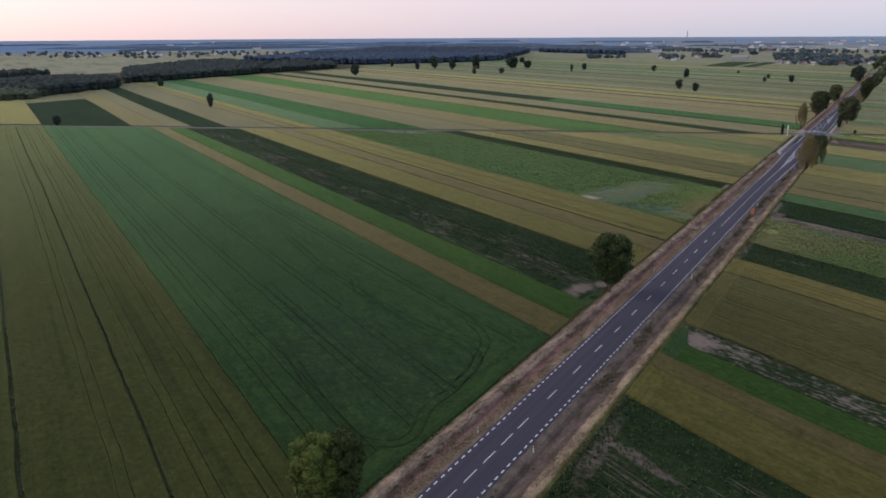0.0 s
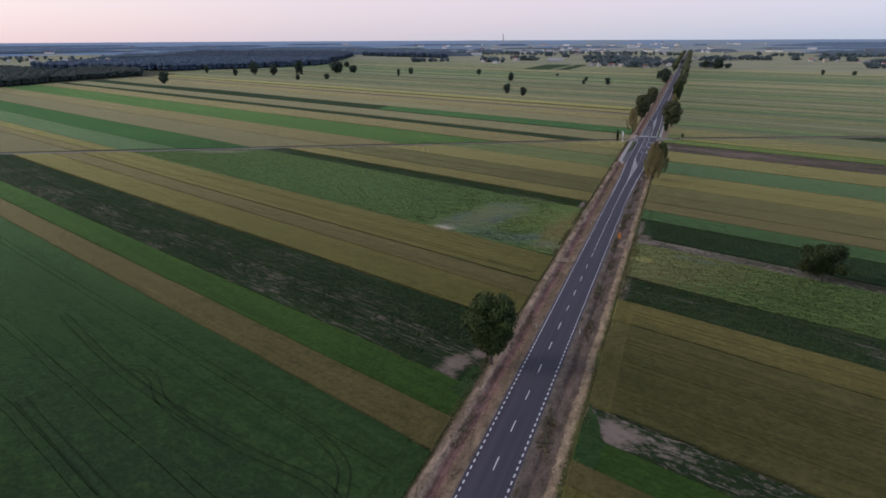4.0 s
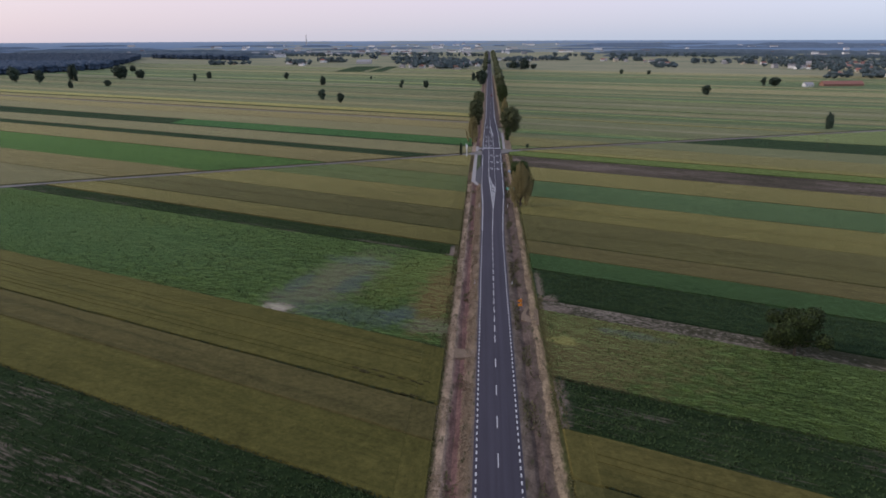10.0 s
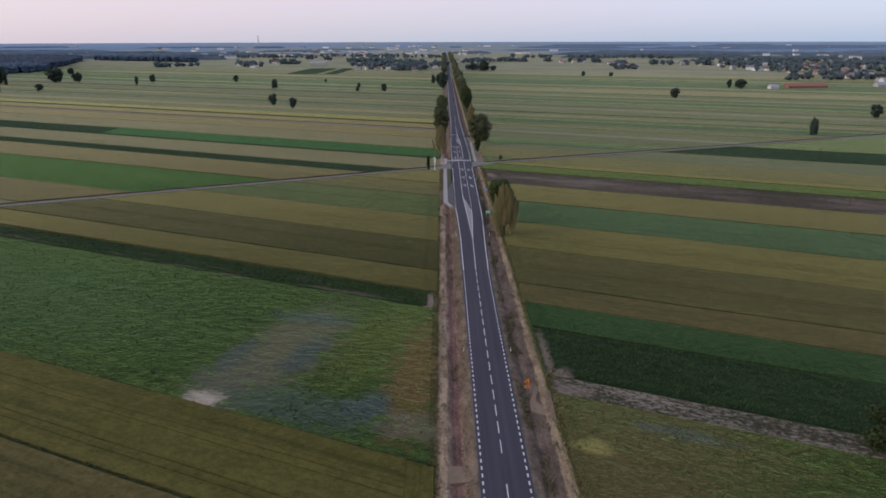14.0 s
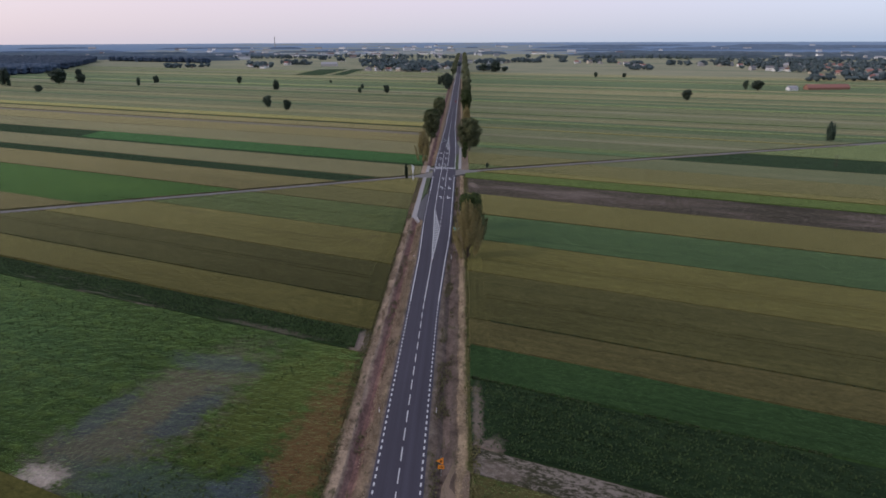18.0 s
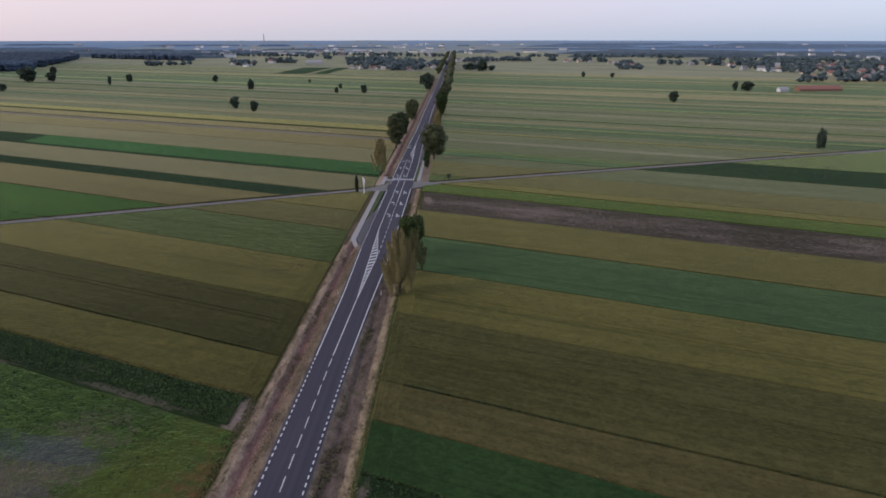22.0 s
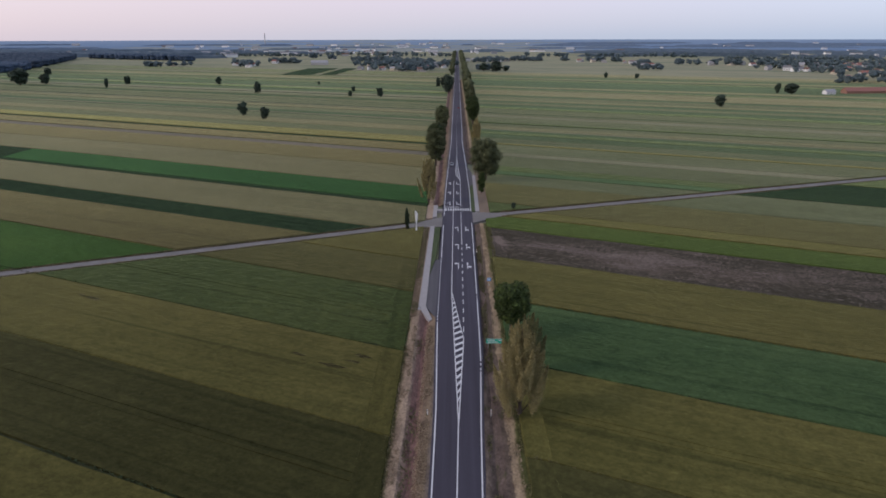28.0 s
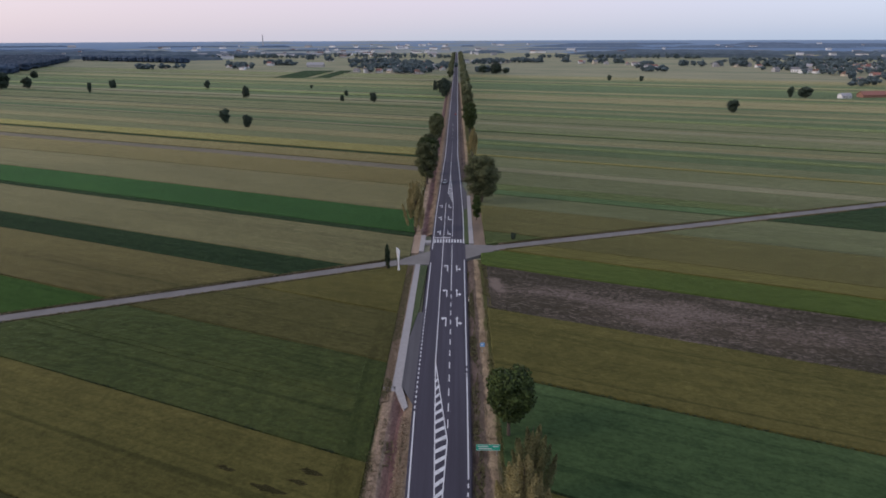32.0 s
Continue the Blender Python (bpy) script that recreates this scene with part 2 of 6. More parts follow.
SAND_TONE = (0.2, 0.155, 0.132)
CROPS = {
    "olive": crop("ripening_grain", (0.0807, 0.0743, 0.0244), (0.113, 0.0985, 0.0334), sheen=0.75),
    "deep": crop("olive_grain", (0.066, 0.063, 0.0235), (0.091, 0.083, 0.031), sheen=0.62),
    # yellow grain lightened by a fifth: lens haze and falloff put into the colour
    "gold": crop("brightened_yellow_grain", (0.102, 0.094, 0.03), (0.134, 0.119, 0.04), sheen=0.75),
    "bare_band": crop("worn_soil_band", (0.045, 0.045, 0.027), (0.07, 0.062, 0.042), sand=0.15, bare=(0.22, 0.185, 0.158), sheen=0.1, rows_at=(0.7, 1.1), spots=((15, 272.5, 6, 2.6, -25, SAND_TONE, 0.6),)),
    "moss": crop("greenish_grain", (0.05, 0.058, 0.0185), (0.066, 0.071, 0.024), sheen=0.5),
    "umber": crop("dark_olive_grain", (0.044, 0.043, 0.016), (0.06, 0.057, 0.022), sheen=0.55),
    "lush": crop("lush_green", (0.023, 0.06, 0.017), (0.038, 0.084, 0.023), sheen=0.34),
    "mid": crop("green_olive_grain", (0.043, 0.056, 0.0195), (0.062, 0.073, 0.026), sheen=0.6, tuft=0.2),
    "meadow": crop("grassy_green", (0.05, 0.073, 0.0175), (0.068, 0.085, 0.022), sheen=0.5),
    "green": crop("green_grain", (0.027, 0.054, 0.0185), (0.04, 0.073, 0.0235), clump=0.35, sheen=0.5, spots=((-40, 103, 44, 24, -25, (0.021, 0.038, 0.02), 0.6), (-85, 125, 34, 14, -25, (0.023, 0.042, 0.02), 0.5))),
    "blue": crop("oat_green", (0.046, 0.076, 0.031), (0.063, 0.095, 0.039), sheen=0.52),
    "bright": crop("fresh_green", (0.031, 0.064, 0.0145), (0.046, 0.082, 0.019), sheen=0.45),
    "dark": crop("root_crop", (0.018, 0.033, 0.0145), (0.027, 0.044, 0.0185), sheen=0.1, clump=0.5, tuft=0.35, spots=((12.8, 288, 1.2, 15, 0, SAND_TONE, 0.75), (14.5, 279, 2.4, 3.6, -20, SAND_TONE, 0.75))),
    "sandy": crop("patchy_root_crop", (0.02, 0.035, 0.014), (0.03, 0.048, 0.019), sand=0.075, bare=(0.16, 0.13, 0.108), clump=0.45, sheen=0.08, tuft=0.3,
                  spots=((-17.6, 165, 3.0, 6.6, -12, SAND_TONE, 1.0), (-13.5, 172, 2.6, 3.4, -25, SAND_TONE, 1.0), (-13.0, 321, 2.8, 7, 0, SAND_TONE, 1.0), (-35, 327.5, 16, 1.3, -24, SAND_TONE, 0.4),
                         (11.8, 225, 2.2, 12, 0, SAND_TONE, 0.9), (13.6, 98, 2.2, 14, 6, SAND_TONE, 0.6), (20, 97, 9, 1.5, -25, SAND_TONE, 0.7))),
    "rowed": crop("broken_row_root_crop", (0.02, 0.035, 0.014), (0.03, 0.048, 0.019), sand=0.105, bare=(0.155, 0.127, 0.105), clump=0.45, sheen=0.08, rows_at=(0.17, 1.25), spots=((-17.6, 165, 3.0, 6.6, -12, SAND_TONE, 1.0), (-13.5, 172, 2.6, 3.4, -25, SAND_TONE, 1.0))),
    "gappy": crop("thin_root_crop", (0.02, 0.034, 0.014), (0.03, 0.046, 0.019), sand=0.115, bare=(0.2, 0.165, 0.14), clump=0.4, sheen=0.08, rows_at=(0.4, 1.0), spots=((17.6, 148, 4.4, 4.4, -25, SAND_TONE, 1.0), (15, 272.5, 6, 2.6, -25, SAND_TONE, 0.6))),
    "brown": crop("brown_grain", (0.0839, 0.0743, 0.0297), (0.108, 0.093, 0.0383), sheen=0.62),
    "yellow": crop("yellow_grain", (0.0853, 0.0799, 0.0244), (0.114, 0.103, 0.0333), sheen=0.72),
    "pale": crop("pale_grain", (0.124, 0.117, 0.0574), (0.154, 0.141, 0.0693), sheen=0.45),
    "lilac": crop("grey_fallow", (0.133, 0.122, 0.095), (0.162, 0.145, 0.112), sheen=0.25),
    "soil": crop("broken_soil", (0.045, 0.04, 0.028), (0.075, 0.06, 0.045), sand=0.125, bare=(0.21, 0.162, 0.142), sheen=0.1, rows_at=(0.9, 2.3), spots=((15, 497, 2.2, 7, 10, SAND_TONE, 0.9),)),
    # grain for distant strips, lighter and greyer: haze is mixed into the colours
    "far_pale": crop("hazed_pale_grain", (0.163, 0.162, 0.0952), (0.2, 0.191, 0.118), sheen=0.28),
    "far_olive": crop("hazed_olive_grain", (0.104, 0.114, 0.057), (0.13, 0.137, 0.073), sheen=0.3),
    "far_green": crop("hazed_green_grain", (0.06, 0.084, 0.04), (0.08, 0.103, 0.05), sheen=0.28),
    "weedy_left": crop("weedy_green_left", (0.036, 0.062, 0.0165), (0.06, 0.079, 0.0225), clump=0.7, sheen=0.45, tuft=0.55,
                       spots=((-140, 335, 95, 30, -24, (0.036, 0.072, 0.03), 0.55), (-24, 297, 11, 30, -18, (0.082, 0.09, 0.022), 0.6), (-15, 280, 6.5, 30, -6, (0.115, 0.066, 0.03), 0.95), (-15, 259, 9, 5, -22, (0.13, 0.105, 0.08), 0.7),
                              (-45, 291, 12, 31, -17, (0.1, 0.084, 0.062), 0.95), (-53, 278, 9, 10, -20, (0.088, 0.08, 0.062), 0.9), (-40, 288, 4.2, 12, -17, (0.05, 0.058, 0.068), 0.85), (-55, 288, 3.6, 11, -17, (0.052, 0.06, 0.068), 0.75), (-42, 309, 12, 4.5, -12, (0.054, 0.063, 0.068), 0.75),
                              (-37, 266, 20, 7, -20, (0.05, 0.068, 0.06), 0.8), (-24, 266, 5, 6, -18, (0.054, 0.066, 0.08), 0.85), (-241, 395, 20, 7, 20, SAND_TONE, 0.8), (-56, 268.5, 4.6, 4.0, -25, (0.36, 0.3, 0.26), 1.0))),
    "weedy": crop("weedy_green", (0.032, 0.053, 0.0145), (0.053, 0.069, 0.019), clump=0.7, sheen=0.42, tuft=0.6,
                  spots=((22, 254, 34, 26, -25, (0.088, 0.074, 0.031), 0.9), (17, 240, 18, 16, -25, (0.09, 0.07, 0.032), 0.85), (32, 256, 9, 2.4, -25, (0.07, 0.075, 0.07), 0.8), (15.5, 252.5, 4.2, 2.6, -25, (0.2, 0.17, 0.06), 0.9))),
}


def ground_mat():
    n = Nodes("meadow")
    strips = n.noise(0.004, 0.035, 4, 0.7)
    blot = n.noise(0.004, 0.008, 5, 0.6)
    mixed = n.math("ADD", n.math("MULTIPLY", strips, 0.7), n.math("MULTIPLY", blot, 0.3))
    # strip colours lightened for the haze over far land
    colour = n.ramp(mixed, (0.38, (0.1, 0.14, 0.09)), (0.47, (0.2, 0.205, 0.135)), (0.55, (0.28, 0.26, 0.18)), (0.64, (0.19, 0.215, 0.13)))
    n.bsdf.inputs["Sheen Weight"].default_value = 0.10
    n.bsdf.inputs["Sheen Roughness"].default_value = 0.28
    n.bsdf.inputs["Sheen Tint"].default_value = (0.9, 0.95, 0.6, 1)
    n.bsdf.inputs["Specular IOR Level"].default_value = 0.03
    return n.done(colour)


def verge_mat(name, main, other, spot, bump=0.3):
    n = Nodes(name)
    big = n.noise(0.22, 0.05, 5, 0.65)
    fine = n.noise(1.6, 0.9, 4, 0.7)
    colour = n.ramp(big, (0.32, shade(main, 0.75)), (0.52, main), (0.7, other))
    colour = n.mix(n.mask(fine, 0.52, 0.7), colour, spot)
    n.bump(fine, 0.8, bump)
    return n.done(colour)


def plain(name, colour, rough=0.7, metal=0.0, grain=0.12, scale=6.0):
    n = Nodes(name, rough)
    g = n.noise(scale, scale, 4, 0.6, scale)
    n.bsdf.inputs["Metallic"].default_value = metal
    return n.done(n.ramp(g, (0.3, shade(colour, 1 - grain)), (0.7, shade(colour, 1 + grain))))


def asphalt_mat(name, tone, lanes=True):
    n = Nodes(name, 0.82)
    fine = n.noise(7, 7, 3, 0.7)
    lane = n.noise(1.1, 0.012, 3, 0.5) if lanes else n.noise(0.07, 0.12, 5, 0.7)
    patch = n.noise(0.25, 0.03, 4, 0.6)
    c = n.ramp(n.math("ADD", n.math("MULTIPLY", lane, 0.6), n.math("MULTIPLY", patch, 0.4)), (0.35, shade(tone, 0.82)), (0.65, shade(tone, 1.18)))
    c = n.mix(1.0, c, n.ramp(fine, (0.3, (0.85, 0.85, 0.85)), (0.7, (1.15, 1.15, 1.15))), "MULTIPLY")
    n.bump(fine, 0.3, 0.02)
    return n.done(c)


def leaf_mat(name, dark, light, far=False):
    n = Nodes(name, 0.75)
    isl = n.tree.nodes.new("ShaderNodeNewGeometry").outputs["Random Per Island"]
    big = n.noise(0.35, 0.35, 3, 0.6, 0.35)
    f = n.math("ADD", n.math("MULTIPLY", isl, 0.5), n.math("MULTIPLY", big, 0.5))
    c = n.ramp(f, (0.25, dark), (0.75, light))
    n.bsdf.inputs["Sheen Weight"].default_value = 0.02
    return n.done(n.vary(c, 0.8, 1.2))


def zoned_verge(name, stops, seed):
    """Soil and grass zones beside the road that run into one another unevenly."""
    n = Nodes(name, 0.95)
    n.bsdf.inputs["Specular IOR Level"].default_value = 0.05
    split = n.tree.nodes.new("ShaderNodeSeparateXYZ")
    n.link(n.coord, split.inputs[0])
    off = n.math("ABSOLUTE", split.outputs["X"], 0.0)
    wide = n.noise(0.5 + seed, 0.07, 5, 0.7)
    small = n.noise(1.1, 0.45, 4, 0.7)
    shift = n.math("ADD", n.math("MULTIPLY", n.math("SUBTRACT", wide, 0.5), 1.9), n.math("MULTIPLY", n.math("SUBTRACT", small, 0.5), 1.5))
    at = n.mask(n.math("ADD", off, shift), 4.0, 12.0)
    colour = n.ramp(at, *(((x - 4.0) / 8.0, c) for x, c in stops))
    fine = n.noise(2.4, 1.6, 4, 0.75)
    colour = n.mix(1.0, colour, n.ramp(fine, (0.3, (0.66, 0.67, 0.66)), (0.7, (1.3, 1.29, 1.27))), "MULTIPLY")
    patchy = n.noise(0.45, 0.22, 4, 0.65)
    colour = n.mix(1.0, colour, n.ramp(patchy, (0.34, (0.62, 0.6, 0.6)), (0.66, (1.3, 1.28, 1.24))), "MULTIPLY")
    weed = n.noise(0.6, 0.16, 4, 0.7)
    colour = n.mix(n.mask(weed, 0.58, 0.68), colour, (0.07, 0.066, 0.036))
    n.bump(fine, 0.7, 0.12)
    return n.done(colour)


GROUND = ground_mat()
VERGE_L = zoned_verge("verge_left", ((4.0, (0.16, 0.13, 0.115)), (4.9, (0.22, 0.165, 0.115)), (6.3, (0.2, 0.14, 0.105)), (6.9, (0.165, 0.097, 0.092)), (8.3, (0.185, 0.116, 0.105)), (9.0, (0.33, 0.25, 0.19)), (10.2, (0.3, 0.225, 0.165)), (11.2, (0.11, 0.1, 0.045))), 0.0)
VERGE_R = zoned_verge("verge_right", ((4.0, (0.14, 0.12, 0.108)), (5.0, (0.15, 0.118, 0.098)), (6.2, (0.11, 0.085, 0.076)), (7.8, (0.118, 0.09, 0.081)), (8.9, (0.125, 0.096, 0.076)), (9.3, (0.32, 0.24, 0.165)), (10.2, (0.31, 0.235, 0.155)), (10.9, (0.085, 0.088, 0.034))), 0.1)
ASPHALT = asphalt_mat("asphalt", (0.054, 0.049, 0.067))
OLD_ASPHALT = asphalt_mat("worn_asphalt", (0.185, 0.172, 0.165), False)
BAY_ASPHALT = asphalt_mat("bay_asphalt", (0.095, 0.09, 0.1))
PAINT = plain("road_paint", (0.62, 0.62, 0.64), 0.6, grain=0.15, scale=1.2)
DRY = verge_mat("dry_verge", (0.2, 0.145, 0.105), (0.26, 0.19, 0.14), (0.14, 0.115, 0.07))
SAND = verge_mat("sand_track", (0.34, 0.245, 0.18), (0.4, 0.3, 0.225), (0.22, 0.165, 0.11), 0.12)
CRUMB = verge_mat("crumbled_soil", (0.19, 0.15, 0.125), (0.23, 0.185, 0.155), (0.12, 0.095, 0.07), 0.1)
GRASS = verge_mat("verge_grass", (0.055, 0.08, 0.03), (0.08, 0.1, 0.042), (0.11, 0.1, 0.055), 0.2)
SOILBED = verge_mat("balk_grass", (0.04, 0.047, 0.018), (0.056, 0.06, 0.026), (0.064, 0.056, 0.03), 0.15)
PAVING = plain("concrete_paving", (0.34, 0.32, 0.32), 0.85, grain=0.1, scale=1.5)
BARK = plain("bark", (0.09, 0.07, 0.055), 0.9, grain=0.35, scale=3)
LEAVES = {
    "oak": leaf_mat("oak_leaves", (0.015, 0.026, 0.007), (0.064, 0.092, 0.022)),
    "willow": leaf_mat("willow_leaves", (0.03, 0.048, 0.01), (0.16, 0.205, 0.036)),
    "deep_green": leaf_mat("deep_green_leaves", (0.02, 0.034, 0.009), (0.1, 0.135, 0.03)),
    "brown": leaf_mat("dry_poplar_leaves", (0.18, 0.152, 0.066), (0.38, 0.32, 0.145)),
    "pale": leaf_mat("pale_poplar_leaves", (0.09, 0.09, 0.036), (0.19, 0.18, 0.075)),
    "scrub": leaf_mat("scrub_leaves", (0.055, 0.074, 0.042), (0.095, 0.115, 0.062)),
    "poplar": leaf_mat("poplar_leaves", (0.045, 0.058, 0.024), (0.12, 0.13, 0.058)),
    # far to village: leaf colours blued to hold the haze of distance
    "far": leaf_mat("far_leaves", (0.028, 0.046, 0.032), (0.056, 0.08, 0.052)),
    "wood": leaf_mat("woodland_leaves", (0.022, 0.034, 0.029), (0.044, 0.06, 0.049)),
    "forest": leaf_mat("hazed_forest_leaves", (0.034, 0.056, 0.09), (0.05, 0.076, 0.115)),
    "village": leaf_mat("hazed_garden_leaves", (0.055, 0.08, 0.09), (0.09, 0.12, 0.125)),
    "thuja": leaf_mat("thuja_leaves", (0.012, 0.022, 0.01), (0.025, 0.042, 0.018)),
}
WHITE = plain("white_paint", (0.75, 0.75, 0.76), 0.5, grain=0.04)
STEEL = plain("galvanised_steel", (0.45, 0.48, 0.48), 0.45, 0.8)
SIGN_GREEN = plain("sign_green", (0.03, 0.4, 0.27), 0.5, grain=0.05)
SIGN_BLUE = plain("sign_blue", (0.12, 0.33, 0.62), 0.5, grain=0.05)
SIGN_ORANGE = plain("sign_orange", (0.80, 0.27, 0.03), 0.5, grain=0.06)
RED = plain("reflector_red", (0.5, 0.03, 0.02), 0.35)
BLACK = plain("black_plastic", (0.02, 0.02, 0.02), 0.5)

# ---- mesh helpers ----


def mesh_from(name, verts, faces, mats=(), indices=None, smooth=False):
    me = bpy.data.meshes.new(name)
    me.from_pydata([tuple(map(float, v)) for v in verts], [], [tuple(map(int, q)) for q in faces])
    for m in mats:
        me.materials.append(m)
    if indices is not None:
        me.polygons.foreach_set("material_index", np.asarray(indices, dtype=np.int32))
    if smooth:
        me.polygons.foreach_set("use_smooth", [True] * len(me.polygons))
    me.update()
    return me


def part(name, bm, material, parent=None, label=""):
    me = bpy.data.meshes.new(name)
    bm.to_mesh(me)
    bm.free()
    me.materials.append(material)
    ob = new(name, me)
    ob.parent = parent
    return tagged(ob, label)


def child(name, me, parent, m=None, label=""):
    ob = new(name, me)
    ob.parent = parent
    if m is not None:
        ob.matrix_basis = m
    return tagged(ob, label)


def box(bm, x0, x1, y0, y1, z0, z1, bevel=0.0):
    made = bmesh.ops.create_cube(bm, size=1.0, matrix=Matrix.Translation(((x0 + x1) / 2, (y0 + y1) / 2, (z0 + z1) / 2)) @ Matrix.Diagonal((x1 - x0, y1 - y0, z1 - z0, 1)))
    if bevel:
        edges = list({e for v in made["verts"] for e in v.link_edges})
        bmesh.ops.bevel(bm, geom=edges, offset=bevel, segments=1, affect="EDGES")
    return bm


def boxed(*args, bevel=0.0):
    return box(bmesh.new(), *args, bevel=bevel)


def tube(bm, a, b, ra, rb, sides=8):
    a, b = Vector(a), Vector(b)
    turn = (b - a).to_track_quat("Z", "Y").to_matrix().to_4x4()
    bmesh.ops.create_cone(bm, cap_ends=True, segments=sides, radius1=ra, radius2=rb, depth=(b - a).length, matrix=Matrix.Translation((a + b) / 2) @ turn)
    return bm


def clip(poly, a, b, c):
    """The part of a convex polygon where a*x + b*y <= c."""
    out = []
    for p, q in zip(poly, poly[1:] + poly[:1]):
        dp, dq = a * p[0] + b * p[1] - c, a * q[0] + b * q[1] - c
        if dp <= 0:
            out.append(p)
        if dp * dq < 0:
            k = dp / (dp - dq)
            out.append((p[0] + k * (q[0] - p[0]), p[1] + k * (q[1] - p[1])))
    return out


def inset_poly(poly, d):
    """The outline drawn in by d on all sides."""
    area = sum(a[0] * b[1] - b[0] * a[1] for a, b in zip(poly, poly[1:] + poly[:1]))
    turn = 1 if area > 0 else -1
    out = []
    for i, p in enumerate(poly):
        a, b = Vector(poly[i - 1]), Vector(poly[(i + 1) % len(poly)])
        e1, e2 = (Vector(p) - a).normalized(), (b - Vector(p)).normalized()
        n1, n2 = Vector((-e1.y, e1.x)) * turn, Vector((-e2.y, e2.x)) * turn
        q = Vector(p) + (n1 + n2) * (d / max(0.3, 1 + n1.dot(n2)))
        out.append((q.x, q.y))
    return out


def wobbled(poly, step=9.0, amount=0.45):
    """The outline with its long sides broken up and made uneven."""
    out = []
    for p, q in zip(poly, poly[1:] + poly[:1]):
        n = max(1, min(60, int(math.hypot(q[0] - p[0], q[1] - p[1]) / step)))
        for i in range(n):
            k = i / n
            x, y = p[0] + (q[0] - p[0]) * k, p[1] + (q[1] - p[1]) * k
            w = noise.noise((x * 0.09, y * 0.09, 3.0)) * amount if i else 0.0
            out.append((x + w * 0.4, y + w))
    return out


def slab_mesh(name, polys, top, base, mat, matrix=None, slope=0.0):
    """Flat slabs on convex outlines, with walls down to base."""
    verts, faces = [], []
    inv = matrix.inverted() if matrix is not None else None
    for poly in polys:
        upper = wobbled(inset_poly(poly, slope)) if slope else poly
        lower = wobbled(poly) if slope else poly
        if len(lower) != len(upper):
            upper, lower = inset_poly(poly, slope), poly
        k, m = len(verts), len(upper)
        for z, outline in ((top, upper), (base, lower)):
            for x, y in outline:
                v = Vector((x, y, z))
                verts.append(inv @ v if inv is not None else v)
        faces.append(range(k, k + m))
        faces += [(k + i, k + m + i, k + m + (i + 1) % m, k + (i + 1) % m) for i in range(m)]
    me = mesh_from(name, verts, faces, [mat])
    bm = bmesh.new()
    bm.from_mesh(me)
    bmesh.ops.recalc_face_normals(bm, faces=bm.faces)
    bm.to_mesh(me)
    bm.free()
    return me


def centre(y):
    """The road's middle line bends very slightly to the right past the plain stretch."""
    return 0.0026 * max(0.0, y - 300)


# ---- ground ----
BASE = -0.8
ring = [(math.cos(a) * 5200, math.sin(a) * 5200 + 300, BASE) for a in np.linspace(0, 2 * math.pi, 64, endpoint=False)]
gm = mesh_from("ground", [UV_TURN.inverted() @ Vector(v) for v in ring], [range(64)], [GROUND])
ground = new("ground", gm)
ground.matrix_world = UV_TURN
tagged(ground, "flat farmland with pale and green strips reaching the horizon", "ground", kind="structure")

# ---- fields ----
LOOKS = {"gold": "yellow-green grain with lens haze in its colour", "bare_band": "worn bare soil with pale crumbs and few plants", "moss": "dense greenish olive grain", "rowed": "dark root crop with broken pale rows of bare soil", "meadow": "olive-green grass", "umber": "dark brownish olive grain", "lush": "lush dark green crop", "olive": "ripening olive-brown grain", "deep": "dark olive grain", "green": "dense dark green grain", "blue": "bluish green oats",
         "bright": "fresh bright green crop", "dark": "very dark green root crop", "sandy": "dark green root crop with sandy gaps in the rows",
         # the far_ kinds owe their paleness to haze in the crop colour
         "mid": "olive-green grain", "brown": "brownish ripening grain", "yellow": "yellow-green ripening grain", "pale": "pale straw-coloured grain", "lilac": "greyish fallow land", "far_pale": "pale straw-coloured grain", "far_olive": "olive grain with haze in its colour", "far_green": "green grain with haze in its colour",
         "gappy": "thin dark root crop with much pale bare soil", "soil": "broken brown soil with dark weeds", "weedy_left": "uneven leafy green crop with grey and rusty weed patches", "weedy": "uneven leafy green crop with weeds"}
HEIGHT = {"gold": 0.75, "bare_band": 0.12, "moss": 0.75, "rowed": 0.3, "meadow": 0.45, "umber": 0.7, "lush": 0.45, "weedy_left": 0.35, "gappy": 0.3, "olive": 0.75, "deep": 0.7, "mid": 0.6, "green": 0.7, "blue": 0.65, "bright": 0.4, "dark": 0.4, "sandy": 0.3, "brown": 0.7, "yellow": 0.75, "pale": 0.6, "lilac": 0.15, "far_pale": 0.5, "far_olive": 0.5, "far_green": 0.5, "soil": 0.05, "weedy": 0.35}
XL_, XR_ = -11.0, 11.5


def sway(c, x):
    """Old ploughed boundaries wander a little away from the road."""
    far = 2.4 * min(1.0, max(0.0, (abs(x) - 40) / 220)) + (4.5 * min(1.0, abs(x) / 350) if c > 560 else 0.0)
    return far * noise.noise((c * 0.05, x * 0.0045, 7.0))


def strip_poly(c0, c1, x0, x1):
    xs = np.linspace(x0, x1, max(2, int(abs(x1 - x0) / 60) + 1)).tolist()
    return [(x, c0 + SLOPE * x + sway(c0, x)) for x in xs] + [(x, c1 + SLOPE * x + sway(c1, x)) for x in reversed(xs)]


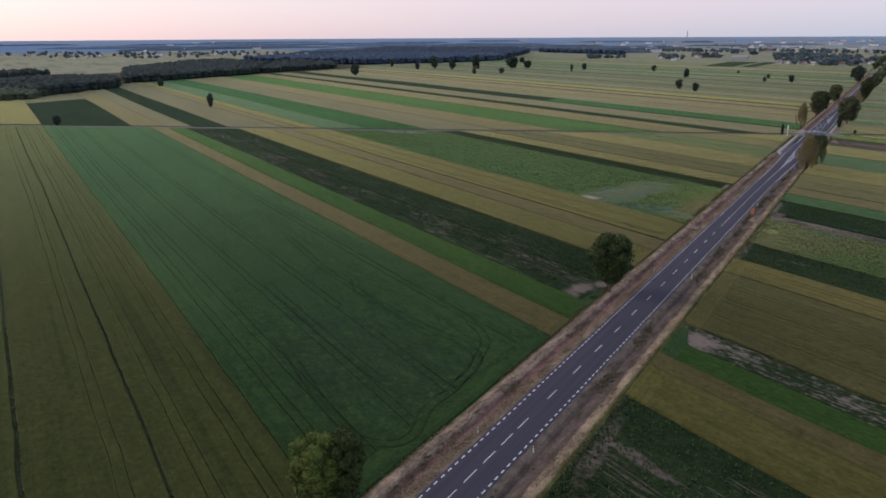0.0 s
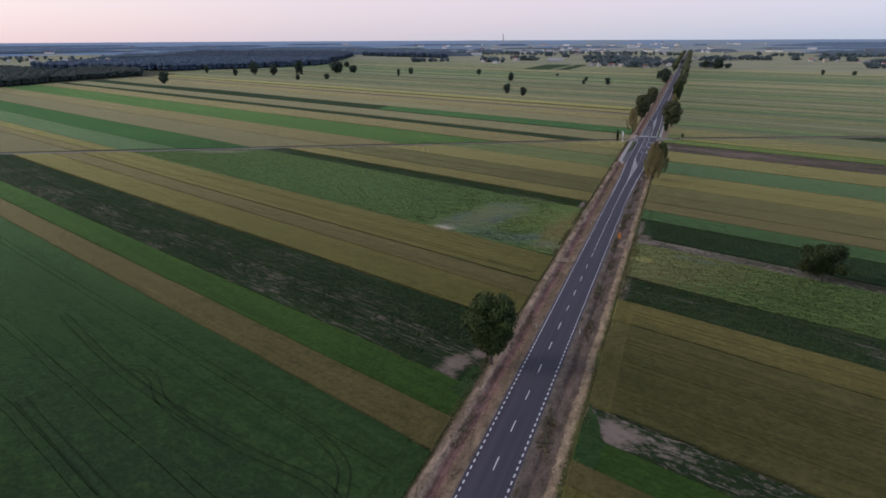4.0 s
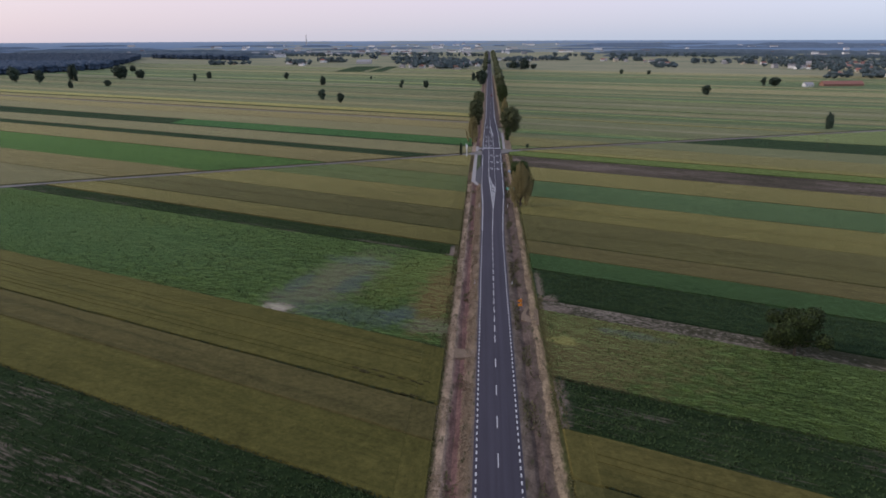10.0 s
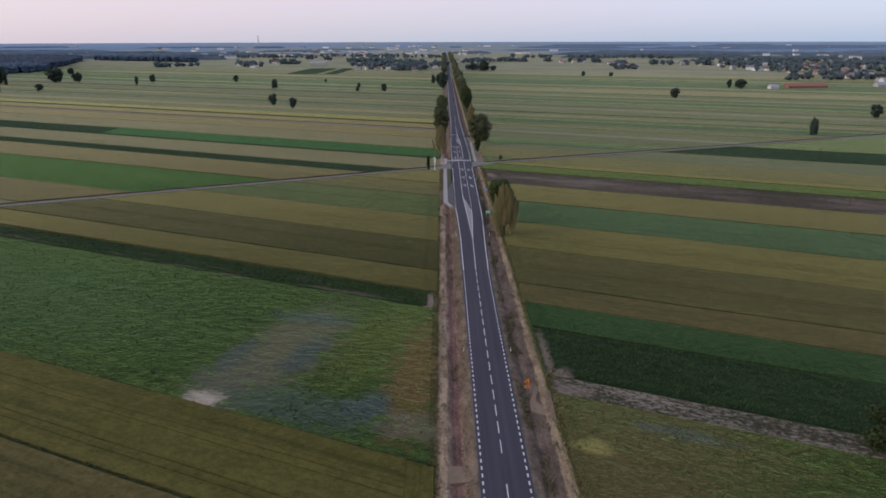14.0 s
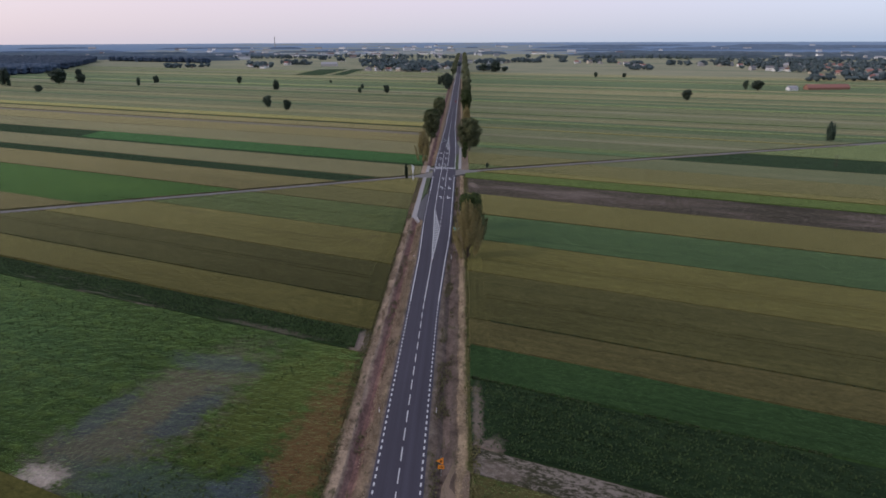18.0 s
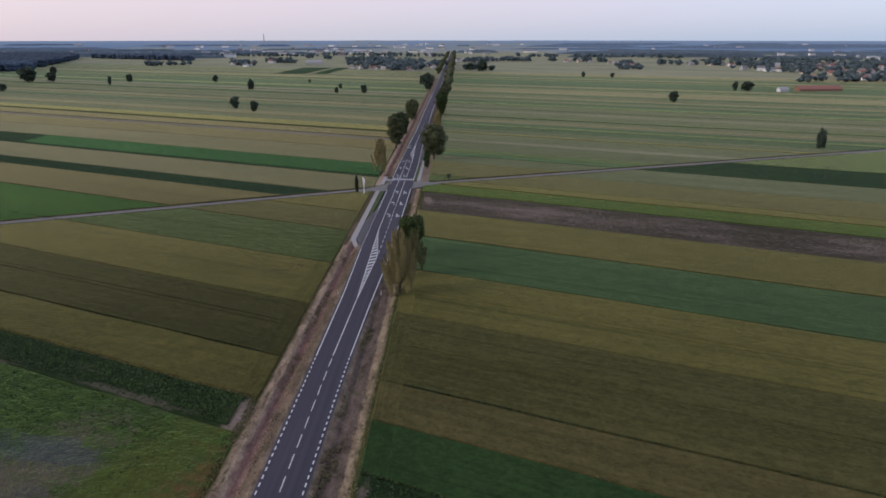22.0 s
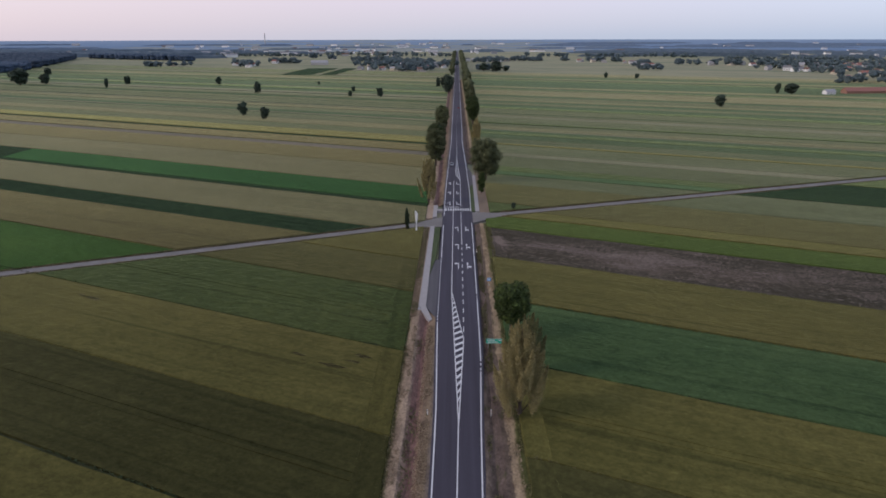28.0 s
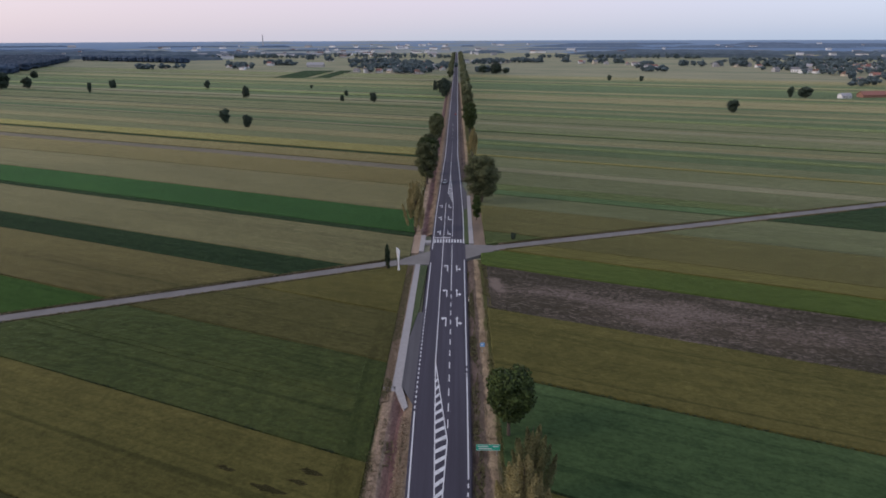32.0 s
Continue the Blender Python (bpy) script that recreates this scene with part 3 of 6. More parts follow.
def field(kind, c0, c1, x0, x1, beyond=None, road=None, trams=(), inset=0.0, slope=0.3, turn=None):
    """A strip between the intercepts c0 and c1; beyond: on the far side of the farm road or not."""
    cuts = [c0 + inset]
    for c in trams:
        for w in (-1.1, 1.1):
            cuts += [c + w - 0.045, c + w + 0.045]
    cuts.append(c1)
    polys = []
    for a, b in zip(cuts[::2], cuts[1::2]):
        poly = strip_poly(a, b, x0, x1)
        if road is not None:
            k, m = road
            off = 4.0 * math.hypot(1, m)
            poly = clip(poly, m, -1, -(k + off)) if beyond else clip(poly, -m, 1, k - off)
        if len(poly) > 2:
            polys.append(poly)
    if not polys:
        return None
    ob = new("field", slab_mesh("field", polys, HEIGHT[kind] * (0.6 if turn is None else 0.55), -0.02 if slope else BASE, CROPS[kind], turn or UV_TURN, slope))
    ob.matrix_world = turn or UV_TURN
    return tagged(ob, "strip of " + LOOKS[kind], "field", "field strips", "structure")


for x0, x1 in ((-1200, XL_), (XR_, 1600)):
    bed = new("soil_bed", slab_mesh("soil_bed", [strip_poly(-420, 1622, x0, x1)], -0.03, BASE, SOILBED, UV_TURN))
    bed.matrix_world = UV_TURN
    tagged(bed, "dark grassy soil between the field strips", "ground", kind="structure")
LEFT_ROAD, RIGHT_ROAD = (524, 0.48), (526.5, 0.385)
XL, XR = -11.0, 11.5


def run_of(text):
    """kind@start ... end: a row of strips, each up to the start of the next."""
    items = text.split()
    starts = [(w.split("@")[0], float(w.split("@")[1])) for w in items[:-1]]
    ends = [c for _, c in starts[1:]] + [float(items[-1])]
    return [(k, a, b) for (k, a), b in zip(starts, ends)]


NEAR_LEFT = run_of("moss@-420 moss@-60 moss@14.5 moss@35 green@54.5 brown@127.5 bright@139 rowed@151.5 sandy@168 yellow@185.5 brown@204 yellow@216.5 weedy_left@241.5 sandy@310 olive@322 umber@340 olive@371 mid@405 deep@442 olive@470 560")
NEAR_RIGHT = run_of("olive@-420 dark@-40 sandy@60 yellow@121.5 brown@136 bright@143 gappy@152 deep@162 olive@205 sandy@220 weedy@239.5 bare_band@277 dark@284.5 green@309 brown@325 deep@340 gold@376 blue@410.5 olive@447 soil@484 meadow@520 yellow@538 deep@549 far_olive@585 dark@622 mid@672 800")
FAR_LEFT = run_of("pale@-420 olive@-120 pale@-40 yellow@20 dark@55 brown@117 pale@140 dark@158 pale@182 brown@217 yellow@229 blue@241 lush@271 pale@308 brown@352 bright@389 brown@444 dark@482.5 pale@501 dark@540 lush@546 pale@577 brown@625 lilac@664 brown@678 dark@705 yellow@713 far_olive@740 770")
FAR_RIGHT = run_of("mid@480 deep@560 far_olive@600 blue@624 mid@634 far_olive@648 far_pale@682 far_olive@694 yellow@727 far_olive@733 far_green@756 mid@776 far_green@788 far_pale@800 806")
TRAMS = {54.5: (61, 67.5, 79, 92, 117), 14.5: (29,), 35.0: (41, 49), 162.0: (172, 184, 195), 205.0: (213,), 216.5: (222.5, 232.5), 340.0: (357,), 376.0: (392,), 405.0: (424,)}
ALONG = pose(0, 0, 0, 0, 0, 90)
HEADED = ("moss", "gold", "olive", "umber", "deep", "mid", "yellow", "green", "brown")
for kind, a, b in NEAR_LEFT:
    if kind in HEADED and b < 480:
        field(kind, a, b, XL - 5.5, XL, False, LEFT_ROAD, (), 0.05, 0.3, ALONG)
    field(kind, a, b, -760, XL - 4.8 if kind in HEADED and b < 480 else XL, False, LEFT_ROAD, TRAMS.get(a, ()), 0.55 if a in (14.5, 35.0, 216.5, 340.0) else 0.12, 0.08 if a in TRAMS else 0.3)
for kind, a, b in NEAR_RIGHT:
    if kind in HEADED and b < 480:
        field(kind, a, b, XR, XR + 5, False, RIGHT_ROAD, (), 0.05, 0.3, ALONG)
    field(kind, a, b, XR + 4.3 if kind in HEADED and b < 480 else XR, 900, False, RIGHT_ROAD, TRAMS.get(a, ()), 0.5 if a in (205.0, 340.0, 410.5, 447.0) else 0.12, 0.08 if a in TRAMS else 0.3)
for kind, a, b in FAR_LEFT:
    far_end = {546: -260, 55: -700}.get(a, -905)
    if far_end > -905:
        field("dark" if a == 546 else "pale", a, b, -905, far_end, True, LEFT_ROAD)
    field(kind, a, b, far_end, XL, True, LEFT_ROAD)
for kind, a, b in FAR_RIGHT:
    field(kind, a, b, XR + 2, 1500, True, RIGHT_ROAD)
rng = random.Random(5)
for side, x0, x1 in ((-1, -980, -9), (1, 15, 1500)):
    c = 770.0 if side < 0 else 806.0
    while c < 1620:
        w = rng.choice((7, 10, 14, 18, 26, 34)) * (1 if c < 1100 else 1.5)
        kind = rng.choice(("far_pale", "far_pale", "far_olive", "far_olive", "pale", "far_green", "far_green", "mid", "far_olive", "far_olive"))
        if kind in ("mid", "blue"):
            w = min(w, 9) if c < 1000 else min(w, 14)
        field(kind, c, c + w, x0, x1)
        c += w
        if rng.random() < (0.34 if side < 0 else 0.16):
            k = rng.choice((2.0, 3.0, 4.5)) * (1 if c < 1000 else 1.6)
            field("dark", c, c + k, x0, x1)
            c += k
for strip in ([(-312, 1543), (-255, 1542), (-250, 1800), (-313, 1800)], [(-240, 1541), (-212, 1541), (-212, 1800), (-236, 1800)]):
    ob = new("field", slab_mesh("field", [strip], 0.6, -0.02, CROPS["dark"], UV_TURN, 0.3))
    ob.matrix_world = UV_TURN
    tagged(ob, "short dark green strip across the far fields", "field", "field strips", "structure")

# ---- road ----


def profile(y, stops):
    return float(np.interp(y, [a for a, _ in stops], [b for _, b in stops]))


LEFT_LINE = ((330, -3.6), (385, -3.7), (428, -4.6), (577, -4.9), (660, -4.2), (720, -3.6))
RIGHT_LINE = ((330, 3.6), (345, 3.7), (382, 4.5), (408, 5.3), (445, 5.45), (577, 5.7), (640, 4.9), (720, 3.6))


def left_line(y):
    return centre(y) + profile(y, LEFT_LINE)


def right_line(y):
    return centre(y) + profile(y, RIGHT_LINE)


ys = sorted(set([-400, 0, 200] + list(range(320, 740, 10)) + [900, 1500, 2500, 3800]))
verts, faces = [], []
for y in ys:
    l, r, c = left_line(y) - 0.5, right_line(y) + 0.5, centre(y)
    verts += [(l - 0.5, y, BASE), (l, y, 0.06), (c, y, 0.14), (r, y, 0.06), (r + 0.5, y, BASE)]
for i in range(len(ys) - 1):
    for k in range(4):
        faces.append((5 * i + k, 5 * i + k + 1, 5 * i + k + 6, 5 * i + k + 5))
road = new("road", mesh_from("road", verts, faces, [ASPHALT]))
tagged(road, "straight dark asphalt country road with fresh white markings", "road", kind="structure")


def road_z(x, y):
    c = centre(y)
    half = (c - left_line(y) + 0.5) if x < c else (right_line(y) + 0.5 - c)
    return 0.14 - 0.08 * min(1.0, abs(x - c) / half)


def paint_quads(name, quads, parent=None, label=""):
    """Painted shapes a few millimetres thick on the road."""
    vs, fs = [], []
    for quad in quads:
        ridge = centre(quad[0][1])
        for half in (clip(quad, 1, 0, ridge), clip(quad, -1, 0, -ridge)):
            if len(half) > 2:
                k = len(vs)
                vs += [(x, y, road_z(x, y) + 0.008) for x, y in half]
                fs.append(range(k, k + len(half)))
    return child(name, mesh_from(name, vs, fs, [PAINT]), parent or road, None, label)


def line_quads(f, y0, y1, w, step=10.0):
    n = max(1, int((y1 - y0) / step))
    pts = np.linspace(y0, y1, n + 1)
    return [[(f(a) - w / 2, a), (f(a) + w / 2, a), (f(b) + w / 2, b), (f(b) - w / 2, b)] for a, b in zip(pts, pts[1:])]


dash_mesh = mesh_from("edge_dash", [(-0.12, 0, 0), (0.12, 0, 0), (0.12, 1, 0), (-0.12, 1, 0)], [(0, 1, 2, 3)], [PAINT])
for y in range(62, 346, 2):
    for f in (left_line, right_line):
        child("edge_dash", dash_mesh, road, pose(f(y), y, road_z(f(y), y) + 0.008))
paint_quads("edge_dashes", [q for y in range(-60, 62, 2) for f in (left_line, right_line) for q in line_quads(f, y, y + 1, 0.24)])
long_dash = mesh_from("centre_dash", [(-0.08, 0, 0), (0.08, 0, 0), (0.08, 4, 0), (-0.08, 4, 0)], [(0, 1, 2, 3)], [PAINT])
for y in [52.7 + 6 * k for k in range(8)] + [106.9 + 11.93 * k for k in range(12)] + [250.6 + 6 * k for k in range(16)]:
    child("centre_dash", long_dash, road, pose(centre(y), y, 0.15))

hatch_left = lambda y: centre(y) + float(np.interp(y, (348, 381, 447, 600), (0.0, 0.45, -1.25, -1.35)))
hatch_right = lambda y: centre(y) + float(np.interp(y, (348, 381, 417, 447), (0.0, 0.5, 1.7, -1.2)))
lane_split = lambda y: centre(y) + float(np.interp(y, (417, 447, 546, 600), (1.72, 1.8, 1.68, 1.7)))
paint_quads("centre_line", line_quads(lambda y: centre(y) + float(np.interp(y, (345, 381), (0, 0.45))), 346, 383, 0.2))
paint_quads("hatch_border", line_quads(hatch_left, 381, 447, 0.2, 3) + line_quads(hatch_right, 381, 447, 0.2, 3))
y = 385.0
while y < 444:
    a, b = hatch_left(y), hatch_right(y + 1.6)
    if b - a > 0.35:
        paint_quads("hatch_bar", [[(a, y), (b, y + 1.8), (b, y + 3.0), (a, y + 1.2)]])
    y += 3.1
paint_quads("lane_line", line_quads(hatch_left, 447, 598, 0.2))
paint_quads("lane_line", line_quads(lane_split, 494, 536, 0.2))
for k in range(13):
    y = 421 + 5.9 * k
    if y < 492:
        paint_quads("lane_dash", line_quads(lane_split, y, y + 3, 0.2))
paint_quads("edge_line", line_quads(left_line, 346, 427, 0.24))
for y in range(428, 477, 2):
    paint_quads("bay_dash", line_quads(left_line, y, y + 1, 0.24))
paint_quads("edge_line", line_quads(left_line, 478, 517, 0.24))
paint_quads("edge_line", line_quads(left_line, 531, 860, 0.24))
paint_quads("edge_line", line_quads(right_line, 346, 401, 0.24))
for y in (401.6, 403.8, 441.4, 443.6):
    paint_quads("edge_dash", line_quads(right_line, y, y + 1.1, 0.24))
paint_quads("edge_line", line_quads(right_line, 406, 441, 0.24))
paint_quads("edge_line", line_quads(right_line, 446, 520, 0.24))
paint_quads("edge_line", line_quads(right_line, 538, 860, 0.24))
paint_quads("edge_line", line_quads(left_line, 860, 3400, 0.24, 100) + line_quads(right_line, 860, 3400, 0.24, 100))
paint_quads("stop_line", [[(-4.2, 544.4), (1.7, 544.4), (1.7, 545.2), (-4.2, 545.2)]])
for k in range(11):
    x = left_line(540) + 0.35 + k * 0.98
    paint_quads("crossing_bar", [[(x, 538.8), (x + 0.52, 538.8), (x + 0.52, 542.8), (x, 542.8)]])
# far side: centre line, hatched wedge, lane line
far_hatch_r = lambda y: centre(y) + float(np.interp(y, (546, 599, 660), (1.7, 1.7, 0.1)))
paint_quads("lane_line", line_quads(far_hatch_r, 546, 660, 0.2))
paint_quads("hatch_border", line_quads(lambda y: centre(y) + float(np.interp(y, (599, 616, 660), (1.6, -0.7, 0.0))), 599, 660, 0.2, 4))
for k in range(14):
    y = 603 + 3.8 * k
    a = centre(y) + float(np.interp(y, (599, 616, 660), (1.5, -0.6, 0.0)))
    b = far_hatch_r(y)
    if b - a > 0.3:
        paint_quads("hatch_bar", [[(a, y + 1.4), (b, y), (b, y + 1.3), (a, y + 2.7)]])
paint_quads("centre_line", line_quads(centre, 660, 700, 0.2))
for k in range(16):
    y = 702 + 12 * k
    paint_quads("centre_dash", line_quads(centre, y, y + 4, 0.18))


def arrow(x, y, kind, back=False):
    """A lane arrow about six metres long; kind: left or straight_right."""
    s = -1 if back else 1
    shapes = [[(-0.12, -3), (0.12, -3), (0.12, 1.0), (-0.12, 1.0)]]
    if kind == "left":
        shapes = [[(0.1, -3), (0.36, -3), (0.36, 1.6), (0.1, 1.6)], [(-0.5, 1.6), (0.36, 1.6), (0.36, 2.5), (-0.5, 2.5)], [(-1.0, 2.0), (-0.5, 0.6), (-0.5, 3.0)]]
    else:
        shapes = [[(-0.36, -3), (-0.1, -3), (-0.1, 1.6), (-0.36, 1.6)], [(-0.6, 1.4), (0.15, 1.4), (-0.22, 3.4)], [(-0.1, -1.4), (0.5, -1.4), (0.5, -0.6), (-0.1, -0.6)], [(0.45, -2.3), (1.0, -1.1), (0.45, 0.2)]]
    paint_quads("lane_arrow", [[(x + s * a, y + s * b) for a, b in q] for q in shapes])


for y in (470, 490, 511.5):
    arrow(0.75 + 0.1, y, "left")
    arrow(4.05, y, "straight_right")
for y in (551.5, 572, 592):
    arrow(0.95, y, "left", True)
    arrow(-2.3, y, "straight_right", True)

# ---- farm roads, bays, pavements ----


def slab(name, polys, top, mat, label, category, base=BASE):
    ob = new(name, slab_mesh(name, polys, top, base, mat))
    return tagged(ob, label, category, kind="structure")


def side_road(k, m, x0, x1, w):
    off = w / 2 * math.hypot(1, m)
    return [(x0, k + m * x0 - off), (x1, k + m * x1 - off), (x1, k + m * x1 + off), (x0, k + m * x0 + off)]


slab("farm_road", [side_road(524, 0.48, -900, -13, 5.0), [(-13, 514.8), (-4.6, 515), (-4.6, 529.5), (-13, 521.5)]], 0.05, OLD_ASPHALT, "narrow worn grey asphalt farm road between fields", "road")
slab("farm_road", [side_road(526.5, 0.385, 16, 1300, 5.2), [(5.8, 520), (16, 529), (16, 536), (5.8, 537)]], 0.052, OLD_ASPHALT, "narrow worn grey asphalt farm road between fields", "road")
slab("bus_bay", [[(-7.4, 437), (-4.4, 428.5), (-4.2, 476), (-6.0, 476), (-7.4, 460)]], 0.058, BAY_ASPHALT, "grey asphalt bus lay-by beside the road", "lay-by")
slab("pavement", [[(-9.3, 437), (-7.4, 437), (-7.4, 460), (-9.2, 460)], [(-9.2, 460), (-7.4, 460), (-7.4, 515), (-8.9, 515)], [(-9.3, 437), (-6.3, 427.5), (-5.6, 428.5), (-7.4, 437)], [(-11, 434.5), (-8.6, 434.5), (-8.6, 436.4), (-11, 436.4)]], 0.16, PAVING, "pale concrete footpath with a kerb beside the lay-by", "pavement")
slab("grass_island", [[(-7.38, 462), (-5.9, 478), (-5.2, 514), (-7.38, 514)]], 0.12, GRASS, "narrow grass strip between footpath and road", "grass strip")
slab("pavement", [[(-8.6, 529), (-7.0, 529), (-7.0, 548), (-8.6, 548)], [(-7.0, 538.5), (-4.9, 538.5), (-4.9, 541.5), (-7.0, 541.5)]], 0.16, PAVING, "pale concrete footpath at the crossing", "pavement")
slab("pavement", [[(8.0, 538), (9.6, 538), (9.8, 612), (8.4, 612)]], 0.16, PAVING, "pale concrete footpath along the road", "pavement")
slab("bus_bay", [[(6.6, 585), (8.4, 590), (8.4, 618), (5.6, 646)]], 0.056, BAY_ASPHALT, "grey asphalt bus lay-by beside the road", "lay-by")

# ---- verges with ditches ----


def verge(side, y0, y1, step, points):
    """A roadside cross-section: (offset from the middle, height) drawn along the road, uneven."""
    ys_ = np.arange(y0, y1 + step, step)
    vs, fs = [], []
    m = len(points)
    for y in ys_:
        for j, (x, z) in enumerate(points):
            wob = noise.noise((x * 0.3, y * 0.07, side * 9.0)) * 0.55 if 0 < j < m - 1 else 0.0
            lift = noise.noise((x, y * 0.21, 4.0 + side)) * 0.12 if 0 < j < m - 1 else 0.0
            if j == 0:
                xx = (left_line(y) if side < 0 else right_line(y)) + side * 0.45
            else:
                xx = centre(y) + side * x + wob
            vs.append((xx, y, z + lift))
    for i in range(len(ys_) - 1):
        for j in range(m - 1):
            k = i * m + j
            q = (k, k + 1, k + m + 1, k + m)
            fs.append(q if side > 0 else q[::-1])
    return mesh_from("verge", vs, fs, [VERGE_L if side < 0 else VERGE_R])


LEFT_PTS = ((4.05, 0.04), (4.9, 0.02), (6.2, -0.05), (6.7, -0.35), (7.6, -0.6), (8.6, -0.2), (9.1, 0.08), (10.0, 0.12), (10.8, 0.08), (11.4, -0.1))
RIGHT_PTS = ((4.05, 0.04), (4.6, 0.02), (5.6, -0.15), (6.5, -0.45), (7.4, -0.1), (7.9, 0.06), (9.3, 0.1), (10.8, 0.07), (12.2, -0.05))
for side, y0, y1, pts in ((-1, -80, 438, LEFT_PTS), (1, -80, 520, RIGHT_PTS), (-1, 549, 1400, LEFT_PTS), (1, 647, 1400, RIGHT_PTS)):
    ob = new("verge", verge(side, y0, y1, 2.0 if y0 < 400 else 8.0, pts))
    tagged(ob, "dry roadside verge with a shallow ditch and sandy track", "verge", kind="structure")
slab("verge", [[(-11.4, 428), (-9.25, 437), (-9.0, 514), (-11.4, 514)]], 0.06, SAND, "sandy verge beside the footpath", "verge")
slab("verge", [[(6.2, 538), (8.0, 538), (8.4, 590), (6.6, 585)]], 0.07, GRASS, "grass verge between road and footpath", "verge")
slab("verge", [[(9.62, 534), (14, 536), (14, 650), (9.8, 650)]], 0.05, DRY, "dry sandy verge beside the footpath", "verge")
slab("verge", [[(-11.4, 527), (-8.62, 527), (-8.62, 549), (-11.4, 549)]], 0.05, SAND, "sandy verge beside the footpath", "verge")

slab("verge", [[(-10.4, 242.2), (-4.4, 243.0), (-4.4, 246.4), (-10.2, 247.6)]], 0.045, DRY, "sandy farm access across the ditch", "access")
slab("verge", [[(6.6, 264.5), (10.8, 261), (11.2, 272), (8.4, 274), (6.8, 268)]], 0.1, DRY, "trodden sandy turn-off beside the road", "access")

# ---- trees ----


def leaf_cloud(lobes, count, size, seed, spread=0.28, core=0.78, long=1.0):
    """Leaves on the skins of several lobes, with a rough dark core in each so that no sky shows straight through."""
    r = np.random.RandomState(seed)
    lob = np.array(lobes, float)                       # x y z rx ry rz
    area = lob[:, 3] * lob[:, 5]
    pick = r.choice(len(lob), count, p=area / area.sum())
    d = r.normal(size=(count, 3))
    d /= np.linalg.norm(d, axis=1)[:, None]
    rad = 1 - np.abs(r.normal(0, spread, count)).clip(0, 0.7) + r.uniform(0, 0.14, count)
    pos = lob[pick, :3] + d * lob[pick, 3:6] * rad[:, None]
    nrm = d + r.normal(0, 0.55, (count, 3))
    nrm /= np.linalg.norm(nrm, axis=1)[:, None]
    t1 = np.cross(nrm, r.normal(size=(count, 3)))
    t1 /= np.linalg.norm(t1, axis=1)[:, None]
    t2 = np.cross(nrm, t1)
    s = size * r.uniform(0.6, 1.4, count)[:, None]
    a, b = t1 * s, t2 * s * 0.62 * long
    quad = np.stack([pos - a, pos - b * 0.8, pos + a, pos + b], 1).reshape(-1, 3)
    faces = np.arange(count * 4).reshape(-1, 4)
    verts, fl = [quad], [faces]
    base = len(quad)
    if core:
        ico = bmesh.new()
        bmesh.ops.create_icosphere(ico, subdivisions=2, radius=1)
        iv = np.array([v.co[:] for v in ico.verts])
        it = np.array([[v.index for v in f.verts] for f in ico.faces])
        ico.free()
        for x, y, z, rx, ry, rz in lob:
            jag = 1 + r.normal(0, 0.09, (len(iv), 1))
            verts.append(iv * jag * (rx * core, ry * core, rz * core) + (x, y, z))
            fl.append(np.hstack([it + base, it[:, :1] * 0 - 1]))
            base += len(iv)
    v = np.vstack(verts)
    fs = [tuple(q[:3]) if q[3] < 0 else tuple(q) for q in np.vstack(fl)]
    return v, fs


def crown_lobes(h, w, low, seed, shape="round", n=11, small=1.0):
    """Lobes that fill a crown of height h and width w from the height low upward."""
    r = random.Random(seed)
    out = []
    mid, half = (h + low) / 2, (h - low) / 2
    for k in range(n):
        u = (k + 0.5) / n
        z = low + (h - low) * (0.1 + 0.8 * u)
        rel = (z - mid) / half
        if shape == "round":
            reach = w / 2 * math.sqrt(max(0.05, 1 - rel * rel * 0.85)) * (1.0 if rel > -0.2 else 0.85)
        elif shape == "heart":
            reach = w / 2 * (0.35 + 0.65 * min(1, (rel + 1) / 1.1)) * math.sqrt(max(0.12, 1 - max(0, rel) ** 2 * 0.9))
        else:
            reach = w / 2 * (0.55 + 0.45 * math.sin(math.pi * min(1, max(0, (rel + 1) / 2)) ** 0.8))
        if shape == "spread":
            reach = w / 2 * (0.72 + 0.28 * math.sin(k * 1.7)) * (1.0 if rel > -0.5 else 0.75)
            z = low + (h - low) * (0.12 + 0.7 * u) + r.uniform(-0.1, 0.1) * h
        a = k * 2.4 + r.uniform(-0.5, 0.5)
        size = w * small * (r.uniform(0.17, 0.28) if shape != "tall" else r.uniform(0.15, 0.23))
        off = max(0.0, reach - size) * r.uniform(0.75, 1.05)
        out.append((math.cos(a) * off, math.sin(a) * off, z, size, size, size * (0.85 if shape != "tall" else 2.4)))
    out.append((0, 0, mid + half * 0.15, w * 0.27, w * 0.27, half * 0.62))
    return out


